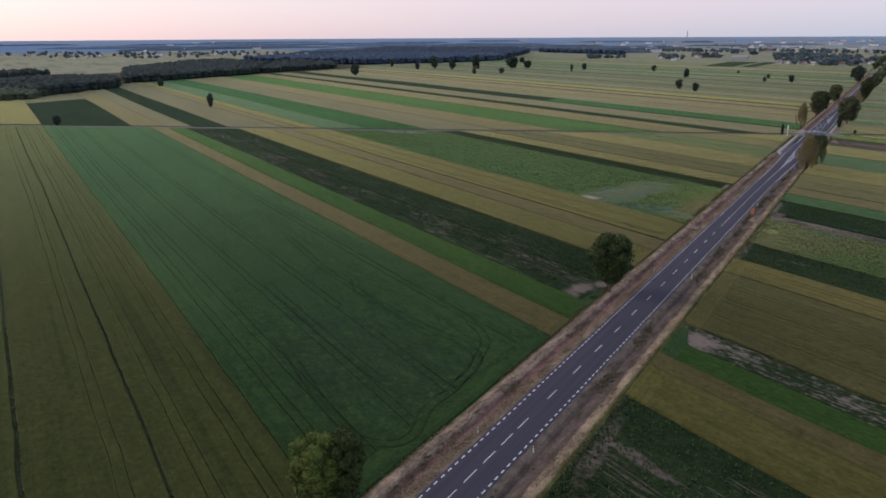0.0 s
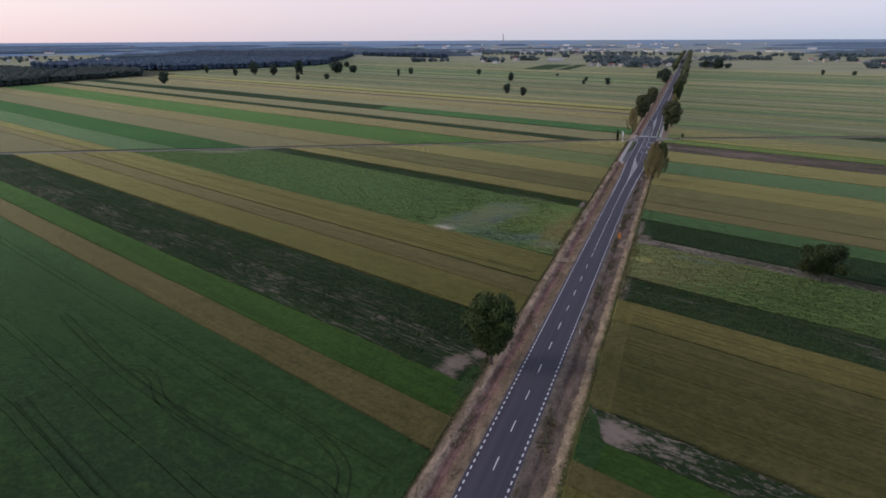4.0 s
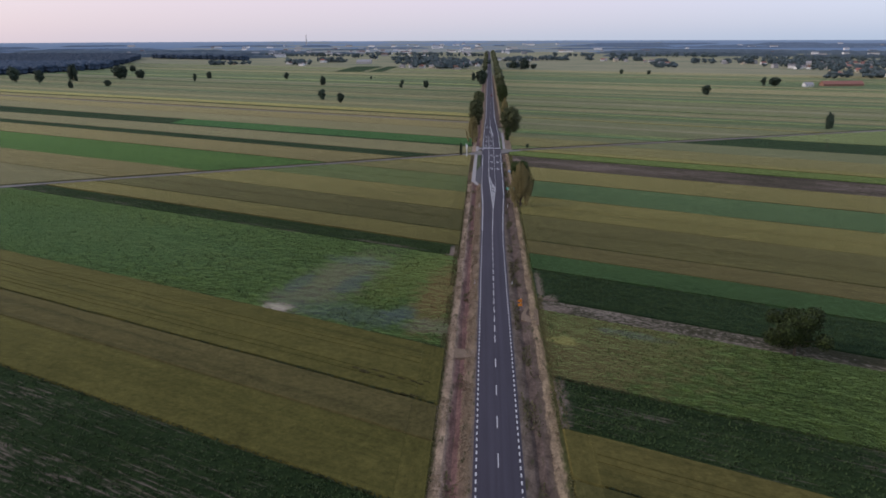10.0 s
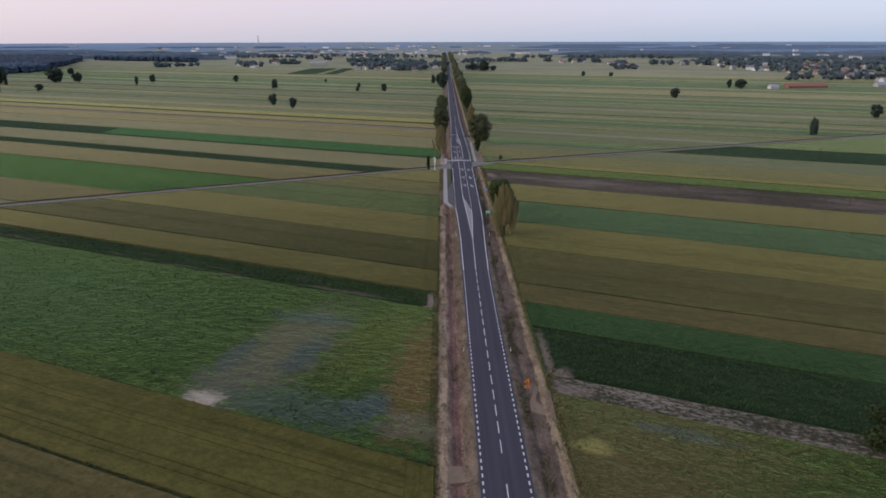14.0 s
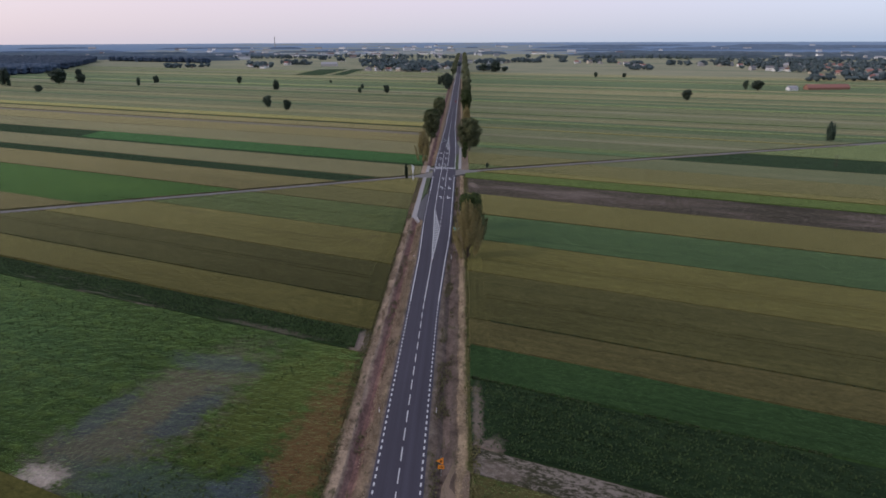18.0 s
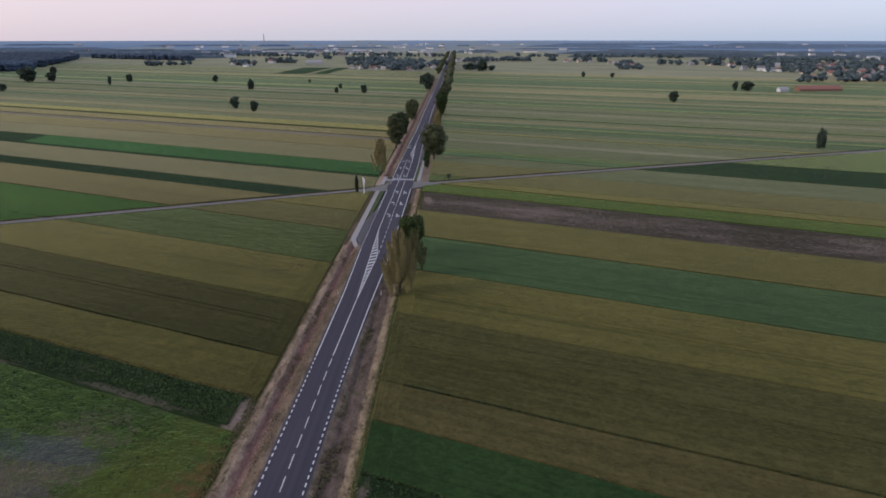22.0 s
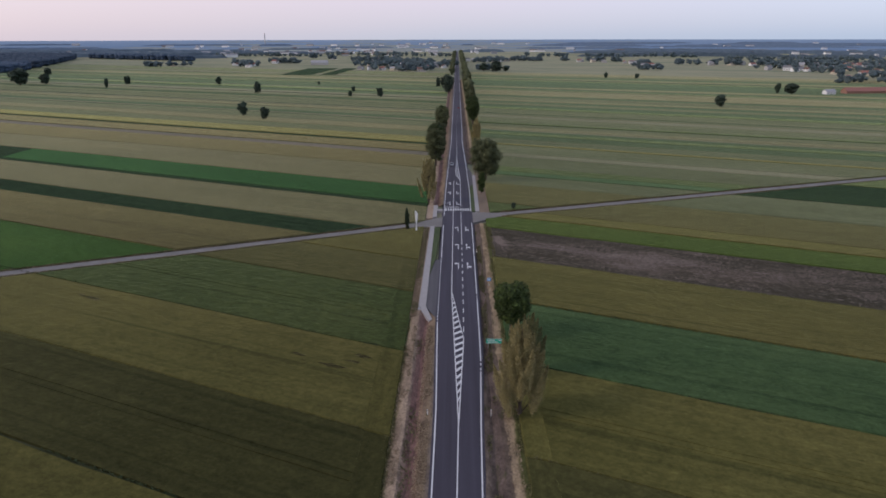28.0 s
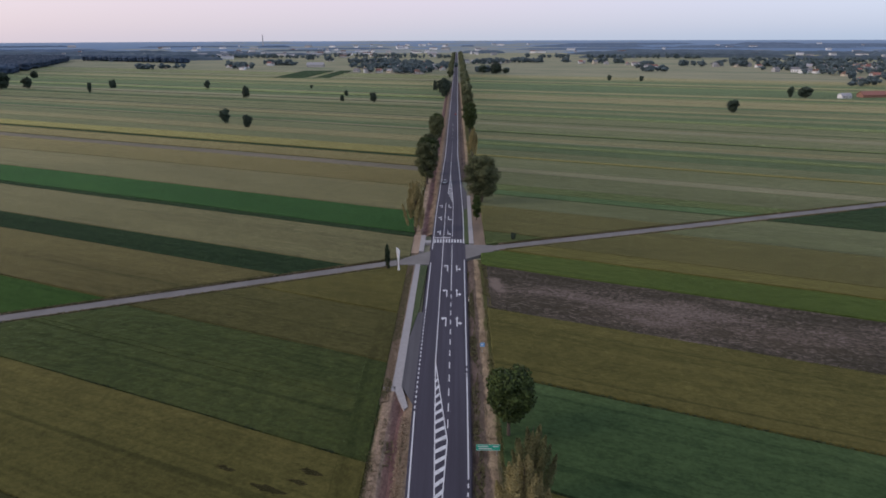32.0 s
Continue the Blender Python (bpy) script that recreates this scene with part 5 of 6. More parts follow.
def house(x, y, turn, w, d, h, wall, roof, label, category="house", group="village houses", z=0.0):
    root = new("house")
    root.matrix_world = pose(x, y, z, 0, 0, turn)
    part("wall", boxed(-w / 2, w / 2, -d / 2, d / 2, BASE, h, bevel=0.04), WALLS[wall], root)
    rise_ = d * 0.36
    bm = bmesh.new()
    e, o = 0.45, 0.2
    pts = [(-w / 2 - e, -d / 2 - e, h - 0.15), (-w / 2 - e, 0, h + rise_), (-w / 2 - e, d / 2 + e, h - 0.15), (-w / 2 - e, d / 2 + e, h - 0.15 - o), (-w / 2 - e, 0, h + rise_ - o), (-w / 2 - e, -d / 2 - e, h - 0.15 - o)]
    a = [bm.verts.new(p) for p in pts]
    b = [bm.verts.new((-p[0], p[1], p[2])) for p in pts]
    for i in range(6):
        j = (i + 1) % 6
        bm.faces.new((a[i], a[j], b[j], b[i]))
    bm.faces.new((a[0], a[5], a[4], a[1]))
    bm.faces.new((a[1], a[4], a[3], a[2]))
    bm.faces.new((b[0], b[1], b[4], b[5]))
    bm.faces.new((b[1], b[2], b[3], b[4]))
    bmesh.ops.recalc_face_normals(bm, faces=bm.faces)
    roof_ob = part("roof", bm, ROOFS[roof], root)
    for sx in (-1, 1):
        gb = bmesh.new()
        tri = [gb.verts.new((sx * (w / 2 - 0.02), yy, zz)) for yy, zz in ((-d / 2, h - 0.02), (d / 2, h - 0.02), (0, h + rise_ - 0.22))]
        tri2 = [gb.verts.new((sx * (w / 2 - 0.25), yy, zz)) for yy, zz in ((-d / 2, h - 0.02), (d / 2, h - 0.02), (0, h + rise_ - 0.22))]
        gb.faces.new(tri), gb.faces.new(tri2[::-1])
        for i in range(3):
            j = (i + 1) % 3
            gb.faces.new((tri[i], tri2[i], tri2[j], tri[j]))
        bmesh.ops.recalc_face_normals(gb, faces=gb.faces)
        part("gable", gb, WALLS[wall], root)
    if category == "house":
        part("chimney", boxed(w * 0.2, w * 0.2 + 0.7, -0.35, 0.35, h + rise_ * 0.6, h + rise_ + 0.9, bevel=0.03), WALLS[2], roof_ob)
        for sx in (-0.3, 0.3):
            for sy in (-1, 1):
                part("window", boxed(w * sx - 0.6, w * sx + 0.6, sy * (d / 2 + 0.015) - 0.03, sy * (d / 2 + 0.015) + 0.03, 1.0, 2.3), WINDOW, root)
        part("door", boxed(-0.5, 0.5, -d / 2 - 0.04, -d / 2 + 0.02, 0.0, 2.1), DOOR, root)
    return tagged(root, label, category, group)


WORDS_W = ("white plastered", "cream plastered", "red brick", "grey plastered")
WORDS_R = ("a red tiled roof", "a grey roof", "a brown roof", "a pale metal roof")


def village(spots, n, seed):
    r = random.Random(seed)
    for _ in range(n):
        x0, y0, x1, y1, wide = spots[r.randrange(len(spots))]
        k = r.random()
        x, y = x0 + (x1 - x0) * k + r.uniform(-wide, wide), y0 + (y1 - y0) * k + r.uniform(-wide, wide)
        wa, ro = r.choice((0, 0, 0, 1, 3)), r.choice((0, 0, 1, 1, 2, 3))
        house(x, y, r.choice((0, 20, 90, 110, -25)), r.uniform(10, 16), r.uniform(8, 11), r.choice((3.2, 3.6, 5.4)), wa, ro, f"{WORDS_W[wa]} village house with {WORDS_R[ro]}")


# the village on the right, farmsteads on the left, the village on the road
village([(560, 1265, 900, 1280, 20), (670, 1540, 1000, 1560, 50), (640, 1700, 960, 1720, 40), (740, 1880, 1000, 1900, 30), (610, 1390, 900, 1410, 30)], 84, 1)
village([(420, 1870, 450, 2080, 15), (530, 1990, 690, 1950, 18), (440, 2080, 300, 2230, 25)], 16, 2)
village([(-200, 1760, -60, 1700, 14), (-200, 2000, -40, 1850, 50), (-230, 2300, -30, 2000, 60)], 30, 3)
village([(-690, 1960, -660, 1940, 14), (-540, 2045, -440, 1890, 20), (-490, 2110, -440, 2120, 12), (-460, 2540, -370, 2440, 20)], 16, 4)
village([(-2850, 1420, -2150, 1620, 110), (-2300, 1650, -1700, 1850, 120), (-2250, 1250, -1850, 1480, 40)], 40, 5)
village([(60, 2200, 160, 2280, 40)], 12, 6)
house(436, 1109, 10, 12, 8, 3.4, 0, 3, "white plastered farmhouse with a pale metal roof beside trees")
house(488, 1125, 8, 58, 11, 3.2, 2, 0, "long low barn with a bright red roof", "barn", "farm buildings")
house(606, 1140, 8, 30, 11, 3.4, 3, 3, "low shed with a pale metal roof", "barn", "farm buildings")
house(-57, 1760, 5, 26, 13, 4.5, 0, 0, "white house with a large red tiled roof beside the road")
house(-330, 2020, 0, 40, 14, 5, 3, 3, "low hall with a pale metal roof", "barn", "farm buildings")
gv = []
rg = random.Random(31)
# x0 y0 x1 y1, spread, how many clumps
CLUMPS = ((560, 1310, 900, 1340, 18, 34), (640, 1450, 950, 1470, 30, 30), (680, 1620, 1020, 1640, 50, 56), (640, 1770, 960, 1800, 30, 60), (730, 1955, 900, 1945, 26, 90), (900, 1945, 1300, 1900, 40, 100), (690, 1965, 730, 1955, 14, 14),
          (160, 2256, 190, 2252, 8, 12), (200, 2250, 230, 2248, 8, 14), (292, 2244, 302, 2244, 5, 6), (360, 2238, 368, 2236, 4, 4), (380, 2198, 396, 2194, 4, 6), (416, 2192, 436, 2190, 6, 8), (372, 1742, 402, 1736, 6, 9), (408, 1732, 418, 1731, 4, 4), (410, 1900, 450, 1990, 12, 16),
          (520, 2003, 540, 1998, 6, 7), (556, 1994, 580, 1986, 6, 7), (596, 1980, 616, 1972, 6, 8), (630, 1966, 665, 1960, 8, 14), (44, 1727, 108, 1724, 4, 14), (72, 1728, 84, 1727, 4, 6), (60, 2150, 130, 2260, 20, 34),
          (-172, 1738, -164, 1736, 4, 5), (-120, 1705, -60, 1690, 8, 14), (-130, 1760, -50, 1740, 10, 26), (-200, 1980, -40, 1860, 50, 70), (-250, 2300, -40, 2000, 60, 100), (-476, 2141, -400, 2099, 7, 50), (-540, 2042, -460, 1885, 14, 22), (-705, 1898, -672, 1900, 3, 12), (-660, 1945, -630, 1950, 12, 8),
          (-455, 2551, -440, 2548, 8, 10), (-378, 2440, -366, 2436, 6, 7), (-1000, 2800, -420, 2700, 30, 60), (-420, 2900, -60, 2700, 90, 70), (-2900, 1400, -2100, 1600, 160, 46), (-2300, 1650, -1650, 1850, 180, 56), (-2200, 1230, -1800, 1450, 40, 16), (240, 2700, 760, 2560, 40, 60), (760, 2300, 1400, 2150, 60, 110))
for x0, y0, x1, y1, wide, n in CLUMPS:
    for _ in range(n):
        k = rg.random()
        x, y = x0 + (x1 - x0) * k + rg.uniform(-wide, wide), y0 + (y1 - y0) * k + rg.uniform(-wide, wide)
        gv.append((x, y, rg.uniform(8, 15), rg.uniform(7, 17)))
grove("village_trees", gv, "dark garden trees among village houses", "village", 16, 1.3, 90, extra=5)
# far town: pale specks of buildings under the horizon
town = random.Random(12)
for k in range(164):
    b_ = town.uniform(-19, 3) if k < 112 else town.uniform(3, 30) if k < 142 else town.uniform(-55, -19)
    d = town.uniform(2700, 4350)
    x, y = math.sin(radians(b_)) * d, math.cos(radians(b_)) * d
    if abs(x - centre(y)) < 40:
        continue
    wa, ro = town.choice((0, 0, 0, 3)), town.choice((3, 1, 1, 3, 3, 2))
    house(x, y, town.uniform(-30, 30), town.choice((9, 12, 16, 24, 38)), town.uniform(8, 12), town.uniform(3.5, 7), wa, ro, f"distant {WORDS_W[wa]} building with {WORDS_R[ro]}", "building", "town buildings", land_z(x, y) - BASE)
stack = new("chimney_stack")
stack.location = (math.sin(radians(-13.8)) * 4300, math.cos(radians(-13.8)) * 4300, land_z(math.sin(radians(-13.8)) * 4300, math.cos(radians(-13.8)) * 4300))
part("shaft", tube(bmesh.new(), (0, 0, 0), (0, 0, 56), 3.0, 2.0, 12), WALLS[3], stack)
part("rim", tube(bmesh.new(), (0, 0, 56), (0, 0, 58), 2.3, 2.3, 12), ROOFS[0], stack, "red warning band at the top")
tagged(stack, "tall grey industrial chimney on the horizon", "chimney")

# ---- things along the road ----


def delineator(x, y):
    root = new("delineator_post")
    root.location = (x, y, 0.0)
    part("post", boxed(-0.07, 0.07, -0.06, 0.06, -0.3, 1.05, bevel=0.02), WHITE, root)
    part("band", boxed(-0.075, 0.075, -0.065, 0.065, 0.72, 0.9), BLACK, root, "slanting black band")
    part("reflector", boxed(-0.04, 0.04, -0.075, -0.06, 0.75, 0.87), RED, root, "red reflector")
    return tagged(root, "white plastic road marker post on the verge", "marker post", "marker posts")


first = delineator(-5.2, 90)
for y in (90, 190, 290, 384, 484):
    if y > 90 and y < 420:
        copy_thing(first, pose(-5.2 + centre(y), y, 0))
    copy_thing(first, pose((5.2 if y < 350 else 6.4) + centre(y), y, 0))


def sign_board(name, x, y, w, h, low, mat, label, posts, bars=()):
    root = new(name)
    root.location = (x, y, 0.0)
    for px in posts:
        part("post", tube(bmesh.new(), (px, 0, BASE), (px, 0, low + h), 0.05, 0.05, 8), STEEL, root)
    part("panel", boxed(-w / 2, w / 2, -0.09, -0.055, low, low + h, bevel=0.01), mat, root)
    part("rim", box(box(bmesh.new(), -w / 2, w / 2, -0.1, -0.092, low + h - 0.08, low + h - 0.03), -w / 2, w / 2, -0.1, -0.092, low + 0.03, low + 0.08), WHITE, root)
    for bx, bz, bw, bh in bars:
        part("bar", boxed(bx - bw / 2, bx + bw / 2, -0.104, -0.092, low + bz - bh / 2, low + bz + bh / 2), WHITE, root)
    return tagged(root, label, "road sign")


sign_board("direction_sign", 8.9, 412.8, 4.0, 1.15, 1.0, SIGN_GREEN, "wide green direction sign with white bars on two posts", (-1.5, 1.5), ((-0.9, 0.78, 1.7, 0.16), (-0.5, 0.36, 2.2, 0.16), (1.2, 0.78, 0.9, 0.16)))
sign_board("crossing_sign", 9.4, 452.5, 1.0, 1.0, 1.5, SIGN_BLUE, "square blue road sign with a pale shape on a post", (0,), ((0, 0.5, 0.5, 0.3),))


def work_sign(x, y):
    root = new("roadwork_sign")
    root.location = (x, y, 0.0)
    part("post", tube(bmesh.new(), (0, 0, BASE), (0, 0, 3.1), 0.045, 0.045, 8), STEEL, root)
    bm = bmesh.new()
    bmesh.ops.create_cone(bm, cap_ends=True, segments=3, radius1=0.75, radius2=0.75, depth=0.04, matrix=Matrix.Translation((0, -0.08, 2.35)) @ pose(0, 0, 0, 90, 0, 0) @ pose(0, 0, 0, 0, 0, 90))
    part("triangle_panel", bm, SIGN_ORANGE, root)
    part("plate", boxed(-0.5, 0.5, -0.1, -0.06, 0.95, 1.6, bevel=0.01), SIGN_ORANGE, root)
    part("bar", boxed(-0.32, 0.32, -0.112, -0.1, 1.2, 1.35), BLACK, root)
    part("emblem", boxed(-0.14, 0.14, -0.112, -0.1, 2.1, 2.5), BLACK, root)
    return tagged(root, "orange temporary roadwork sign on a steel post", "road sign")


work_sign(6.6, 271.5)


def sculpture(x, y):
    """A tall white twisted pylon that tapers to a waist."""
    vs, fs = [], []
    n, sides = 26, 4
    for i in range(n + 1):
        k = i / n
        r = 0.18 + 0.75 * abs(k - 0.32) ** 1.15
        a0 = k * 2.2
        for j in range(sides):
            a = a0 + j * math.pi / 2
            vs.append((math.cos(a) * r, math.sin(a) * r * 0.8, k * (6.9 - 0.7 * math.cos(a) * (k > 0.96))))
    for i in range(n):
        for j in range(sides):
            a, b = i * sides + j, i * sides + (j + 1) % sides
            fs.append((a, b, b + sides, a + sides))
    fs += [tuple(range(sides))[::-1], tuple(range(n * sides, n * sides + sides))]
    root = new("sculpture")
    root.location = (x, y, 0.1)
    part("plinth", boxed(-0.9, 0.9, -0.9, 0.9, BASE, 0.05, bevel=0.03), PAVING, root)
    child("pylon", mesh_from("pylon", vs, fs, [WHITE]), root, pose(0, 0, 0.05))
    return tagged(root, "tall white twisted pylon standing beside the farm road", "sculpture")


sculpture(-13.6, 508.5)
tree(-17.0, 510, 8.2, 1.9, "thuja", "slim dark columnar thuja beside the farm road", low=0.2, shape="tall", count=2600, size=0.2, seed=91, lobes=12, core=0.85, name="thuja")


# ---- loose growth: weeds on the verges, plants in the nearest fields ----


def tufts(name, label, spots, size, mat, seed, blades=5):
    r = np.random.RandomState(seed)
    p = np.repeat(np.array(spots), blades, 0)
    n = len(p)
    a = r.uniform(0, 2 * math.pi, n)
    s = size * r.uniform(0.5, 1.4, n)
    lean = np.stack([np.cos(a) * s * 0.7, np.sin(a) * s * 0.7, s * r.uniform(0.5, 1.1, n)], 1)
    wide = np.stack([-np.sin(a), np.cos(a), 0 * a], 1) * s[:, None] * 0.42
    q = np.stack([p - wide * 0.4, p + wide * 0.4, p + lean + wide * 0.7, p + lean - wide * 0.7], 1).reshape(-1, 3)
    ob = new(name, mesh_from(name, q, np.arange(n * 4).reshape(-1, 4), [mat]))
    return tagged(ob, label, "plants", kind="stuff")


def strewn(n, x0, x1, y0, y1, z, seed):
    r = np.random.RandomState(seed)
    return np.stack([r.uniform(x0, x1, n), r.uniform(y0, y1, n), np.full(n, z)], 1)


WEED = leaf_mat("weed_leaves", (0.08, 0.08, 0.034), (0.17, 0.15, 0.075))
STRAW = leaf_mat("dry_grass", (0.2, 0.15, 0.1), (0.33, 0.25, 0.17))
ROOT_LEAF = leaf_mat("root_crop_leaves", (0.028, 0.055, 0.016), (0.055, 0.09, 0.026))
GREEN_LEAF = leaf_mat("crop_leaves", (0.036, 0.062, 0.016), (0.07, 0.098, 0.026))


def clumped(n, x0, x1, y0, y1, z, seed, keep=0.12):
    s = strewn(n, x0, x1, y0, y1, z, seed)
    ok = [noise.noise((a * 0.25, b * 0.06, seed)) > keep for a, b, _ in s]
    return s[np.array(ok)]


def roadside(n, side, near, far, y0, y1, z, seed, keep):
    """Clumps of growth between two distances from the asphalt's edge."""
    r = np.random.RandomState(seed)
    out = []
    for y, k in zip(r.uniform(y0, y1, n), r.uniform(0, 1, n)):
        edge = -left_line(y) if side < 0 else right_line(y)
        x = max(near, edge + 0.9) + (far - max(near, edge + 0.9)) * k
        if noise.noise((x * 0.3, y * 0.08, seed)) > keep:
            out.append((side * x, y, z))
    return np.array(out)


tufts("verge_weeds", "low green and brown weeds in the ditch", roadside(12000, 1, 4.8, 8.4, 0, 520, -0.15, 1, 0.1), 0.26, WEED, 1, 4)
tufts("verge_weeds", "low dark weeds along the ditch", roadside(6000, -1, 6.4, 9.2, 0, 425, -0.3, 2, 0.22), 0.24, WEED, 2, 4)
tufts("verge_grass", "dry straw-coloured grass along the road", roadside(12000, -1, 4.6, 6.7, 0, 425, 0.0, 3, -0.2), 0.17, STRAW, 3, 4)
tufts("verge_grass", "dry straw-coloured grass along the sandy track", roadside(8000, 1, 8.9, 10.9, 0, 520, 0.06, 4, -0.05), 0.17, STRAW, 4, 4)
tufts("verge_grass", "dry straw-coloured grass at the field edge", roadside(9000, -1, 9.0, 11.3, 0, 425, 0.06, 5, 0.0), 0.2, STRAW, 5, 4)


EDGE_MIX = leaf_mat("field_end_weeds", (0.07, 0.07, 0.026), (0.15, 0.132, 0.056))
tufts("field_end_weeds", "mixed weeds at the ends of the field strips", roadside(9000, -1, 10.7, 12.3, 0, 425, 0.12, 21, -0.15), 0.22, EDGE_MIX, 21, 4)
tufts("field_end_weeds", "mixed weeds at the ends of the field strips", roadside(9000, 1, 11.0, 12.8, 0, 515, 0.1, 22, -0.15), 0.22, EDGE_MIX, 22, 4)


tufts("verge_grass", "dry straw-coloured grass beside the footpath", strewn(3000, -11.2, -9.4, 430, 513, 0.06, 27), 0.2, STRAW, 27, 4)
tufts("verge_weeds", "low weeds beside the footpath", clumped(2500, -11.2, -9.4, 430, 513, 0.06, 28), 0.24, WEED, 28, 4)


def lane_side(k, m, x0, x1, n, seed, off):
    """Growth along both edges of a farm road."""
    r = np.random.RandomState(seed)
    x = x0 + (x1 - x0) * r.uniform(0, 1, n) ** 1.6
    gap = (off + np.abs(r.normal(0, 0.6, n))) * np.where(r.uniform(0, 1, n) < 0.5, -1, 1) * math.hypot(1, m)
    return np.stack([x, k + m * x + gap, np.full(n, 0.05)], 1)


tufts("lane_weeds", "dry and green weeds along a farm road", lane_side(524, 0.48, -17, -220, 5000, 23, 2.7), 0.32, EDGE_MIX, 23, 4)
tufts("lane_weeds", "dry and green weeds along a farm road", lane_side(526.5, 0.385, 20, 260, 5000, 24, 2.8), 0.32, EDGE_MIX, 24, 4)
tufts("lane_grass", "straw-coloured grass along a farm road", lane_side(524, 0.48, -17, -160, 3500, 25, 2.6), 0.24, STRAW, 25, 4)
tufts("lane_grass", "straw-coloured grass along a farm road", lane_side(526.5, 0.385, 18, 160, 3500, 26, 2.7), 0.24, STRAW, 26, 4)


def in_strip(n, c0, c1, x0, x1, z, seed):
    r = np.random.RandomState(seed)
    x = x0 + (x1 - x0) * r.uniform(0, 1, n) ** 2.2
    return np.stack([x, r.uniform(c0, c1, n) + SLOPE * x, np.full(n, z)], 1)


def clear_of(spots, x, y, r):
    """The spots that lie farther than r from one place."""
    return spots[np.hypot(spots[:, 0] - x, spots[:, 1] - y) > r]


def thinned(spots, edge, over, seed):
    """Fewer plants towards the road's side of a field."""
    r = np.random.RandomState(seed)
    return spots[r.uniform(0, 1, len(spots)) < np.clip((np.abs(spots[:, 0]) - edge) / over, 0.05, 1.0)]


tufts("crop_plants", "leafy green crop plants in uneven rows", thinned(in_strip(12000, 241, 276, 13, 220, 0.17, 6), 16, 45, 1), 0.3, GREEN_LEAF, 6, 3)
tufts("crop_plants", "leafy green crop plants in uneven rows", clear_of(clear_of(thinned(in_strip(12000, 243, 309, -12, -300, 0.17, 7), 18, 20, 2), -41, 302, 13), -50, 279, 14), 0.3, GREEN_LEAF, 7, 3)
tufts("crop_plants", "dark root crop plants with gaps between them", clear_of(in_strip(8000, 154, 185, -12, -220, 0.17, 8), -18.5, 166.5, 8), 0.3, ROOT_LEAF, 8, 3)
tufts("crop_plants", "dark root crop plants with gaps between them", in_strip(9000, 60, 121, 12, 180, 0.17, 9), 0.3, ROOT_LEAF, 9, 3)
tufts("crop_plants", "dense dark root crop plants", thinned(in_strip(6000, 221, 239, 12, 200, 0.17, 10), 11, 12, 4), 0.3, ROOT_LEAF, 10, 3)
tufts("crop_plants", "dense dark root crop plants", thinned(in_strip(9000, 285, 308, 13, 220, 0.2, 11), 12, 14, 3), 0.28, ROOT_LEAF, 11, 3)
tufts("crop_plants", "dense dark root crop plants", in_strip(5000, 311, 321, -14, -200, 0.17, 12), 0.28, ROOT_LEAF, 12, 3)


def edge_growth(c, x0, x1, seed, mat, size=0.26, per=5.0, wide=0.6):
    """Weeds and bent stalks on the balk between two strips, thickest beside the road."""
    r = np.random.RandomState(seed)
    n = int(abs(x1 - x0) * per)
    x = x0 + (x1 - x0) * r.uniform(0, 1, n) ** 1.5
    spots = [(a, c + SLOPE * a + sway(c, a) + r.normal(0, wide * 0.5), 0.2) for a in x if noise.noise((a * 0.06, c, 2.0)) > -0.25]
    return tufts("balk_weeds", "uneven weeds on the balk between two field strips", spots, size, mat, seed, 4)


BALK = leaf_mat("balk_leaves", (0.026, 0.04, 0.013), (0.05, 0.066, 0.024))
STALK = leaf_mat("edge_stalks", (0.075, 0.072, 0.026), (0.13, 0.118, 0.045))
for n, (c, x0, x1) in enumerate(((216.8, -12, -190), (241.4, -12, -190), (340.2, -17, -170), (405, -17, -150), (185.5, -12, -150), (35.2, -17, -130), (14.7, -17, -120), (205.2, 17, 130), (162, 17, 110), (340.2, 17, 190), (410.6, 13, 190), (447.1, 13, 210), (309, 12, 140), (239.5, 12, 150))):
    edge_growth(c, x0, x1, 200 + n, BALK)
for n, (c, x0, x1) in enumerate(((127.6, -12, -130), (322, -12, -150), (371, -17, -160), (325, 12, 170), (376, 13, 190), (205.8, 17, 120), (484, 13, 200), (217.6, -14, -170))):
    edge_growth(c, x0, x1, 230 + n, STALK, 0.24, 3.5, 0.8)


def patch(name, outline, z, mat, label, seed, category="weeds", rough=0.35):
    """A flat uneven-edged patch of growth on a field."""
    r = random.Random(seed)
    pts = []
    for (x0, y0), (x1, y1) in zip(outline, outline[1:] + outline[:1]):
        for k in range(8):
            f = k / 8
            pts.append((x0 + (x1 - x0) * f + r.uniform(-rough, rough), y0 + (y1 - y0) * f + r.uniform(-rough, rough)))
    n = len(pts)
    vs = [(x, y, z) for x, y in pts] + [(x, y, 0) for x, y in pts]
    fs = [range(n)] + [(i, n + i, n + (i + 1) % n, (i + 1) % n) for i in range(n)]
    me = mesh_from(name, [UV_TURN.inverted() @ Vector(v) for v in vs], fs, [mat])
    bm = bmesh.new()
    bm.from_mesh(me)
    bmesh.ops.recalc_face_normals(bm, faces=bm.faces)
    bm.to_mesh(me)
    bm.free()
    ob = new(name, me)
    ob.matrix_world = UV_TURN
    return tagged(ob, label, category, kind="structure")


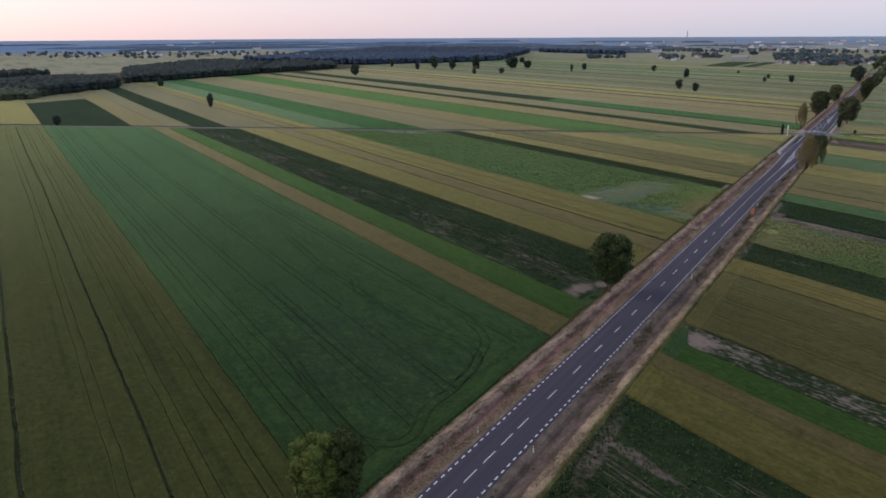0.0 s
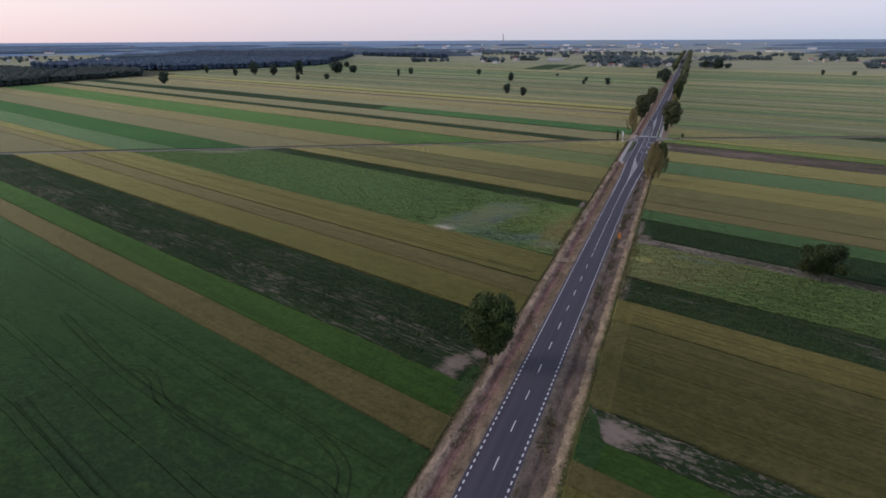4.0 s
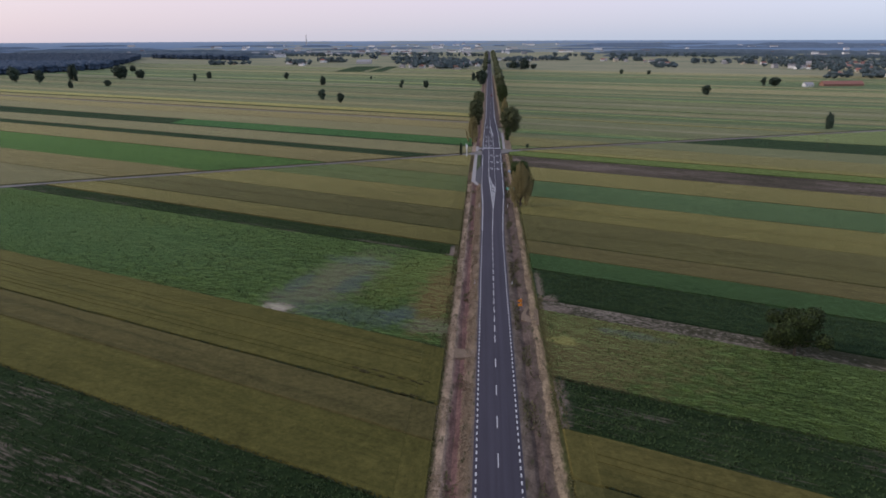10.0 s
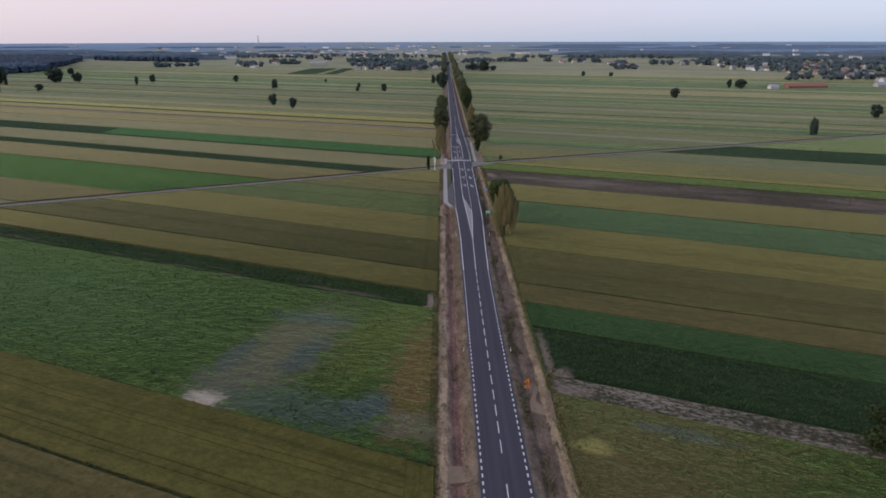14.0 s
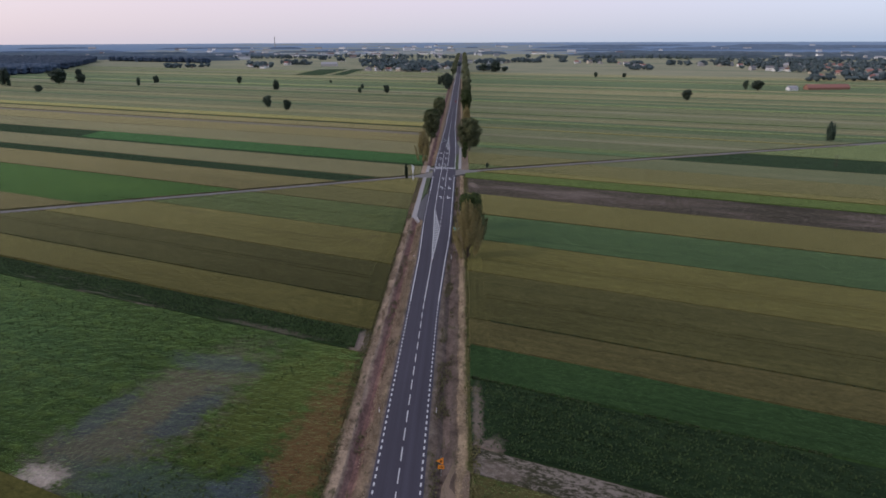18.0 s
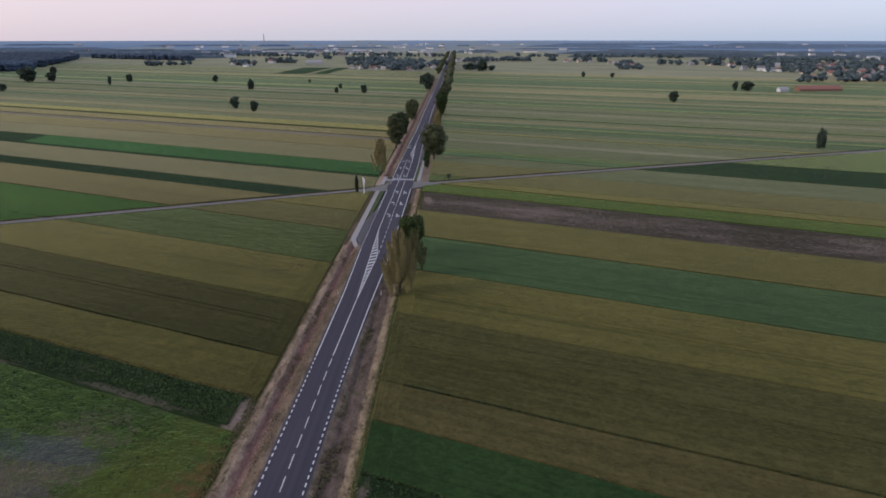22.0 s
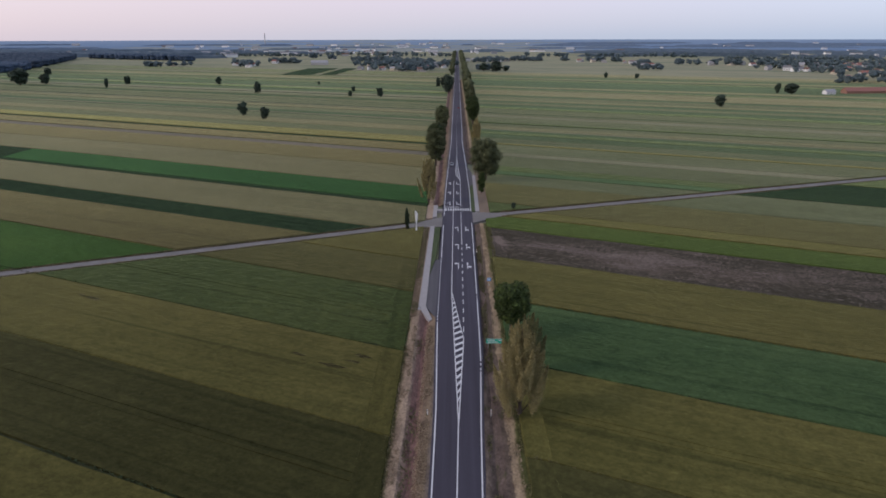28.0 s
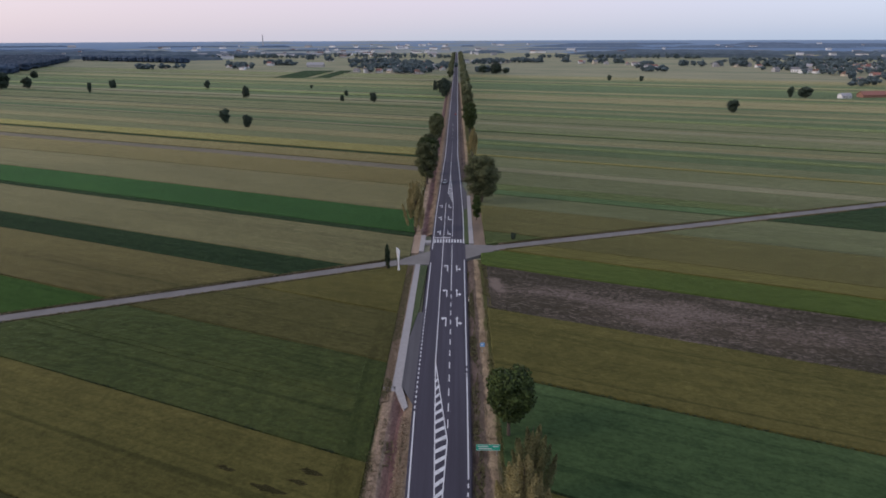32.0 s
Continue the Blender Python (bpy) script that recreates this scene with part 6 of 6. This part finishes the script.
def crumbs(name, label, spots, size, mat, seed):
    """Many small flat bare spots, joined."""
    r = random.Random(seed)
    vs, fs = [], []
    for x, y, z in spots:
        k, a0 = size * r.uniform(0.35, 1.5), r.uniform(0, 6.28)
        base, n = len(vs), 7
        for i in range(n):
            a = a0 + 2 * math.pi * i / n
            m = k * r.uniform(0.6, 1.25)
            u, v = math.cos(a) * m * 2.6, math.sin(a) * m * 0.5
            c, q = math.cos(TILT), math.sin(TILT)
            vs.append((x + u * c - v * q, y + u * q + v * c, z + r.uniform(0, 0.02)))
        fs.append(range(base, base + n))
    ob = new(name, mesh_from(name, vs, fs, [mat]))
    return tagged(ob, label, "bare soil", kind="stuff")


rc = np.random.RandomState(5)
xs_ = 15 + 190 * rc.uniform(0, 1, 1700) ** 1.2
crumbs("bare_spots", "pinkish crumbs of dry soil on a broken strip", np.stack([xs_, rc.uniform(487.5, 510, 1700) + SLOPE * xs_, np.full(1700, 0.06)], 1), 0.24, CRUMB, 10)
patch("headland", [(-15, 153.5), (-11.2, 151), (-11.2, 164), (-13.2, 166)], 0.27, CROPS["green"], "dark green grass at the end of a field strip", 5, "grass strip")
patch("headland", [(11.8, 131), (15.5, 136), (16, 144), (11.8, 158)], 0.27, CROPS["green"], "dark green grass at the end of a field strip", 6, "grass strip")
# flattened grain whose dark tone stands in for the shade inside the hollows
LODGED_SHADE = crop("shaded_flattened_grain", (0.032, 0.029, 0.012), (0.048, 0.042, 0.017), clump=0.5)
rl = random.Random(8)
FLAT = [(-19.7, 407, 2.2), (-21.5, 404.5, 1.6), (-25.2, 402.5, 2.6), (-27.5, 403.5, 1.4), (-34, 408, 1.8), (-95, 441, 3.2), (-99, 443, 2.0)] + [(-13.5 - 1.9 * k + rl.uniform(-0.6, 0.6), 229.5 + 0.75 * k + rl.uniform(-1.0, 1.0), rl.uniform(0.7, 1.5)) for k in range(9)] + [(-16, 224.5, 1.2), (-18, 225, 0.9)]
for n, (x, y, w) in enumerate(FLAT):
    ring_ = [(x + math.cos(k * 1.047) * w * rl.uniform(0.6, 1.2), y - 0.4 * math.cos(k * 1.047) * w + math.sin(k * 1.047) * w * rl.uniform(0.2, 0.5)) for k in range(6)]
    patch("flattened_patch", ring_, 0.455 + 0.004 * n, LODGED_SHADE, "dark patch painted for the shade in a flattened hollow of grain", 60 + n, "flattened grain", 0.12)


PRESSED = crop("pressed_grain", (0.018, 0.033, 0.014), (0.026, 0.043, 0.018), clump=0.5, sheen=0.15)


def wheel_track(path, label):
    """A pair of tyre marks pressed into a crop along a smooth line."""
    pts = []
    for i in range(len(path) - 1):
        p0, p1, p2, p3 = (Vector(path[max(0, min(len(path) - 1, i + k))]) for k in (-1, 0, 1, 2))
        for j in range(8):
            t = j / 8
            pts.append(0.5 * ((2 * p1) + (p2 - p0) * t + (2 * p0 - 5 * p1 + 4 * p2 - p3) * t * t + (3 * p1 - p0 - 3 * p2 + p3) * t ** 3))
    vs, fs = [], []
    for off in (-0.95, 0.95):
        base = len(vs)
        for i, p in enumerate(pts):
            d = (pts[min(i + 1, len(pts) - 1)] - pts[max(i - 1, 0)]).normalized()
            n = Vector((-d.y, d.x))
            for w in (-0.17, 0.17):
                q = p + n * (off + w)
                vs.append(UV_TURN.inverted() @ Vector((q.x, q.y, 0.45)))
        fs += [(base + 2 * i, base + 2 * i + 1, base + 2 * i + 3, base + 2 * i + 2) for i in range(len(pts) - 1)]
    ob = new("wheel_track", mesh_from("wheel_track", vs, fs, [PRESSED]))
    ob.matrix_world = UV_TURN
    return tagged(ob, label, "wheel track", kind="structure")


wheel_track([(-120, 160), (-82, 139), (-45, 124), (-24, 118), (-18, 111), (-18, 100), (-24, 94), (-50, 104), (-95, 125)], "curving tractor tracks pressed into green grain")
wheel_track([(-60, 98), (-36, 84), (-22, 77.5), (-15.4, 79), (-14.0, 83.5), (-16.8, 92), (-17.0, 103), (-22, 122), (-32, 131)], "curving tractor tracks pressed into green grain")
wheel_track([(-95, 112), (-88, 131), (-82, 141), (-74, 139), (-66, 132), (-52, 125)], "curving tractor tracks pressed into green grain")


def car(x, y, turn, paint, label):
    root = new("car")
    root.matrix_world = pose(x, y, road_z(x, y) + 0.02, 0, 0, turn)
    bm = boxed(-0.88, 0.88, -2.1, 2.1, 0.25, 0.82, bevel=0.12)
    body = part("body", bm, paint, root)
    cab = bmesh.new()
    box(cab, -0.76, 0.76, -1.3, 0.9, 0.8, 1.42)
    for v in cab.verts:
        if v.co.z > 1.2:
            v.co.x *= 0.82
            v.co.y = v.co.y * 0.72 - 0.1
    bmesh.ops.bevel(cab, geom=list(cab.edges), offset=0.06, segments=1, affect="EDGES")
    part("cabin", cab, WINDOW, root, "dark glazed cabin")
    part("roof", boxed(-0.58, 0.58, -0.95, 0.5, 1.4, 1.45, bevel=0.02), paint, root)
    for sx in (-0.8, 0.8):
        for sy in (-1.3, 1.3):
            part("wheel", tube(bmesh.new(), (sx - 0.1, sy, 0.3), (sx + 0.1, sy, 0.3), 0.31, 0.31, 14), BLACK, root)
        part("headlight", boxed(sx * 0.8 - 0.14, sx * 0.8 + 0.14, 2.07, 2.12, 0.56, 0.7), WHITE, body)
        part("tail_light", boxed(sx * 0.85 - 0.12, sx * 0.85 + 0.12, -2.12, -2.07, 0.58, 0.72), RED, body)
    return tagged(root, label, "car")


car(centre(640) - 2.6, 640, 180, plain("car_silver", (0.5, 0.52, 0.55), 0.3, 0.5, grain=0.03), "silver hatchback car driving on the asphalt road")
car(centre(945) + 1.9, 945, 0, plain("car_red", (0.35, 0.03, 0.025), 0.35, grain=0.03), "small red car driving on the asphalt road")


def power_pole(x, y):
    root = new("power_pole")
    root.location = (x, y, 0)
    for sx in (-0.5, 0.5):
        part("leg", tube(bmesh.new(), (sx, 0, BASE), (sx * 0.8, 0, 6.2), 0.1, 0.08, 8), BARK, root)
    part("crossarm", boxed(-1.3, 1.3, -0.08, 0.08, 5.9, 6.08, bevel=0.02), BARK, root)
    for sx in (-1.1, 0, 1.1):
        part("insulator", tube(bmesh.new(), (sx, 0, 6.07), (sx, 0, 6.4), 0.07, 0.05, 8), WHITE, root)
    return tagged(root, "weathered wooden power pole with two legs in a field", "power pole")


power_pole(206, 545)
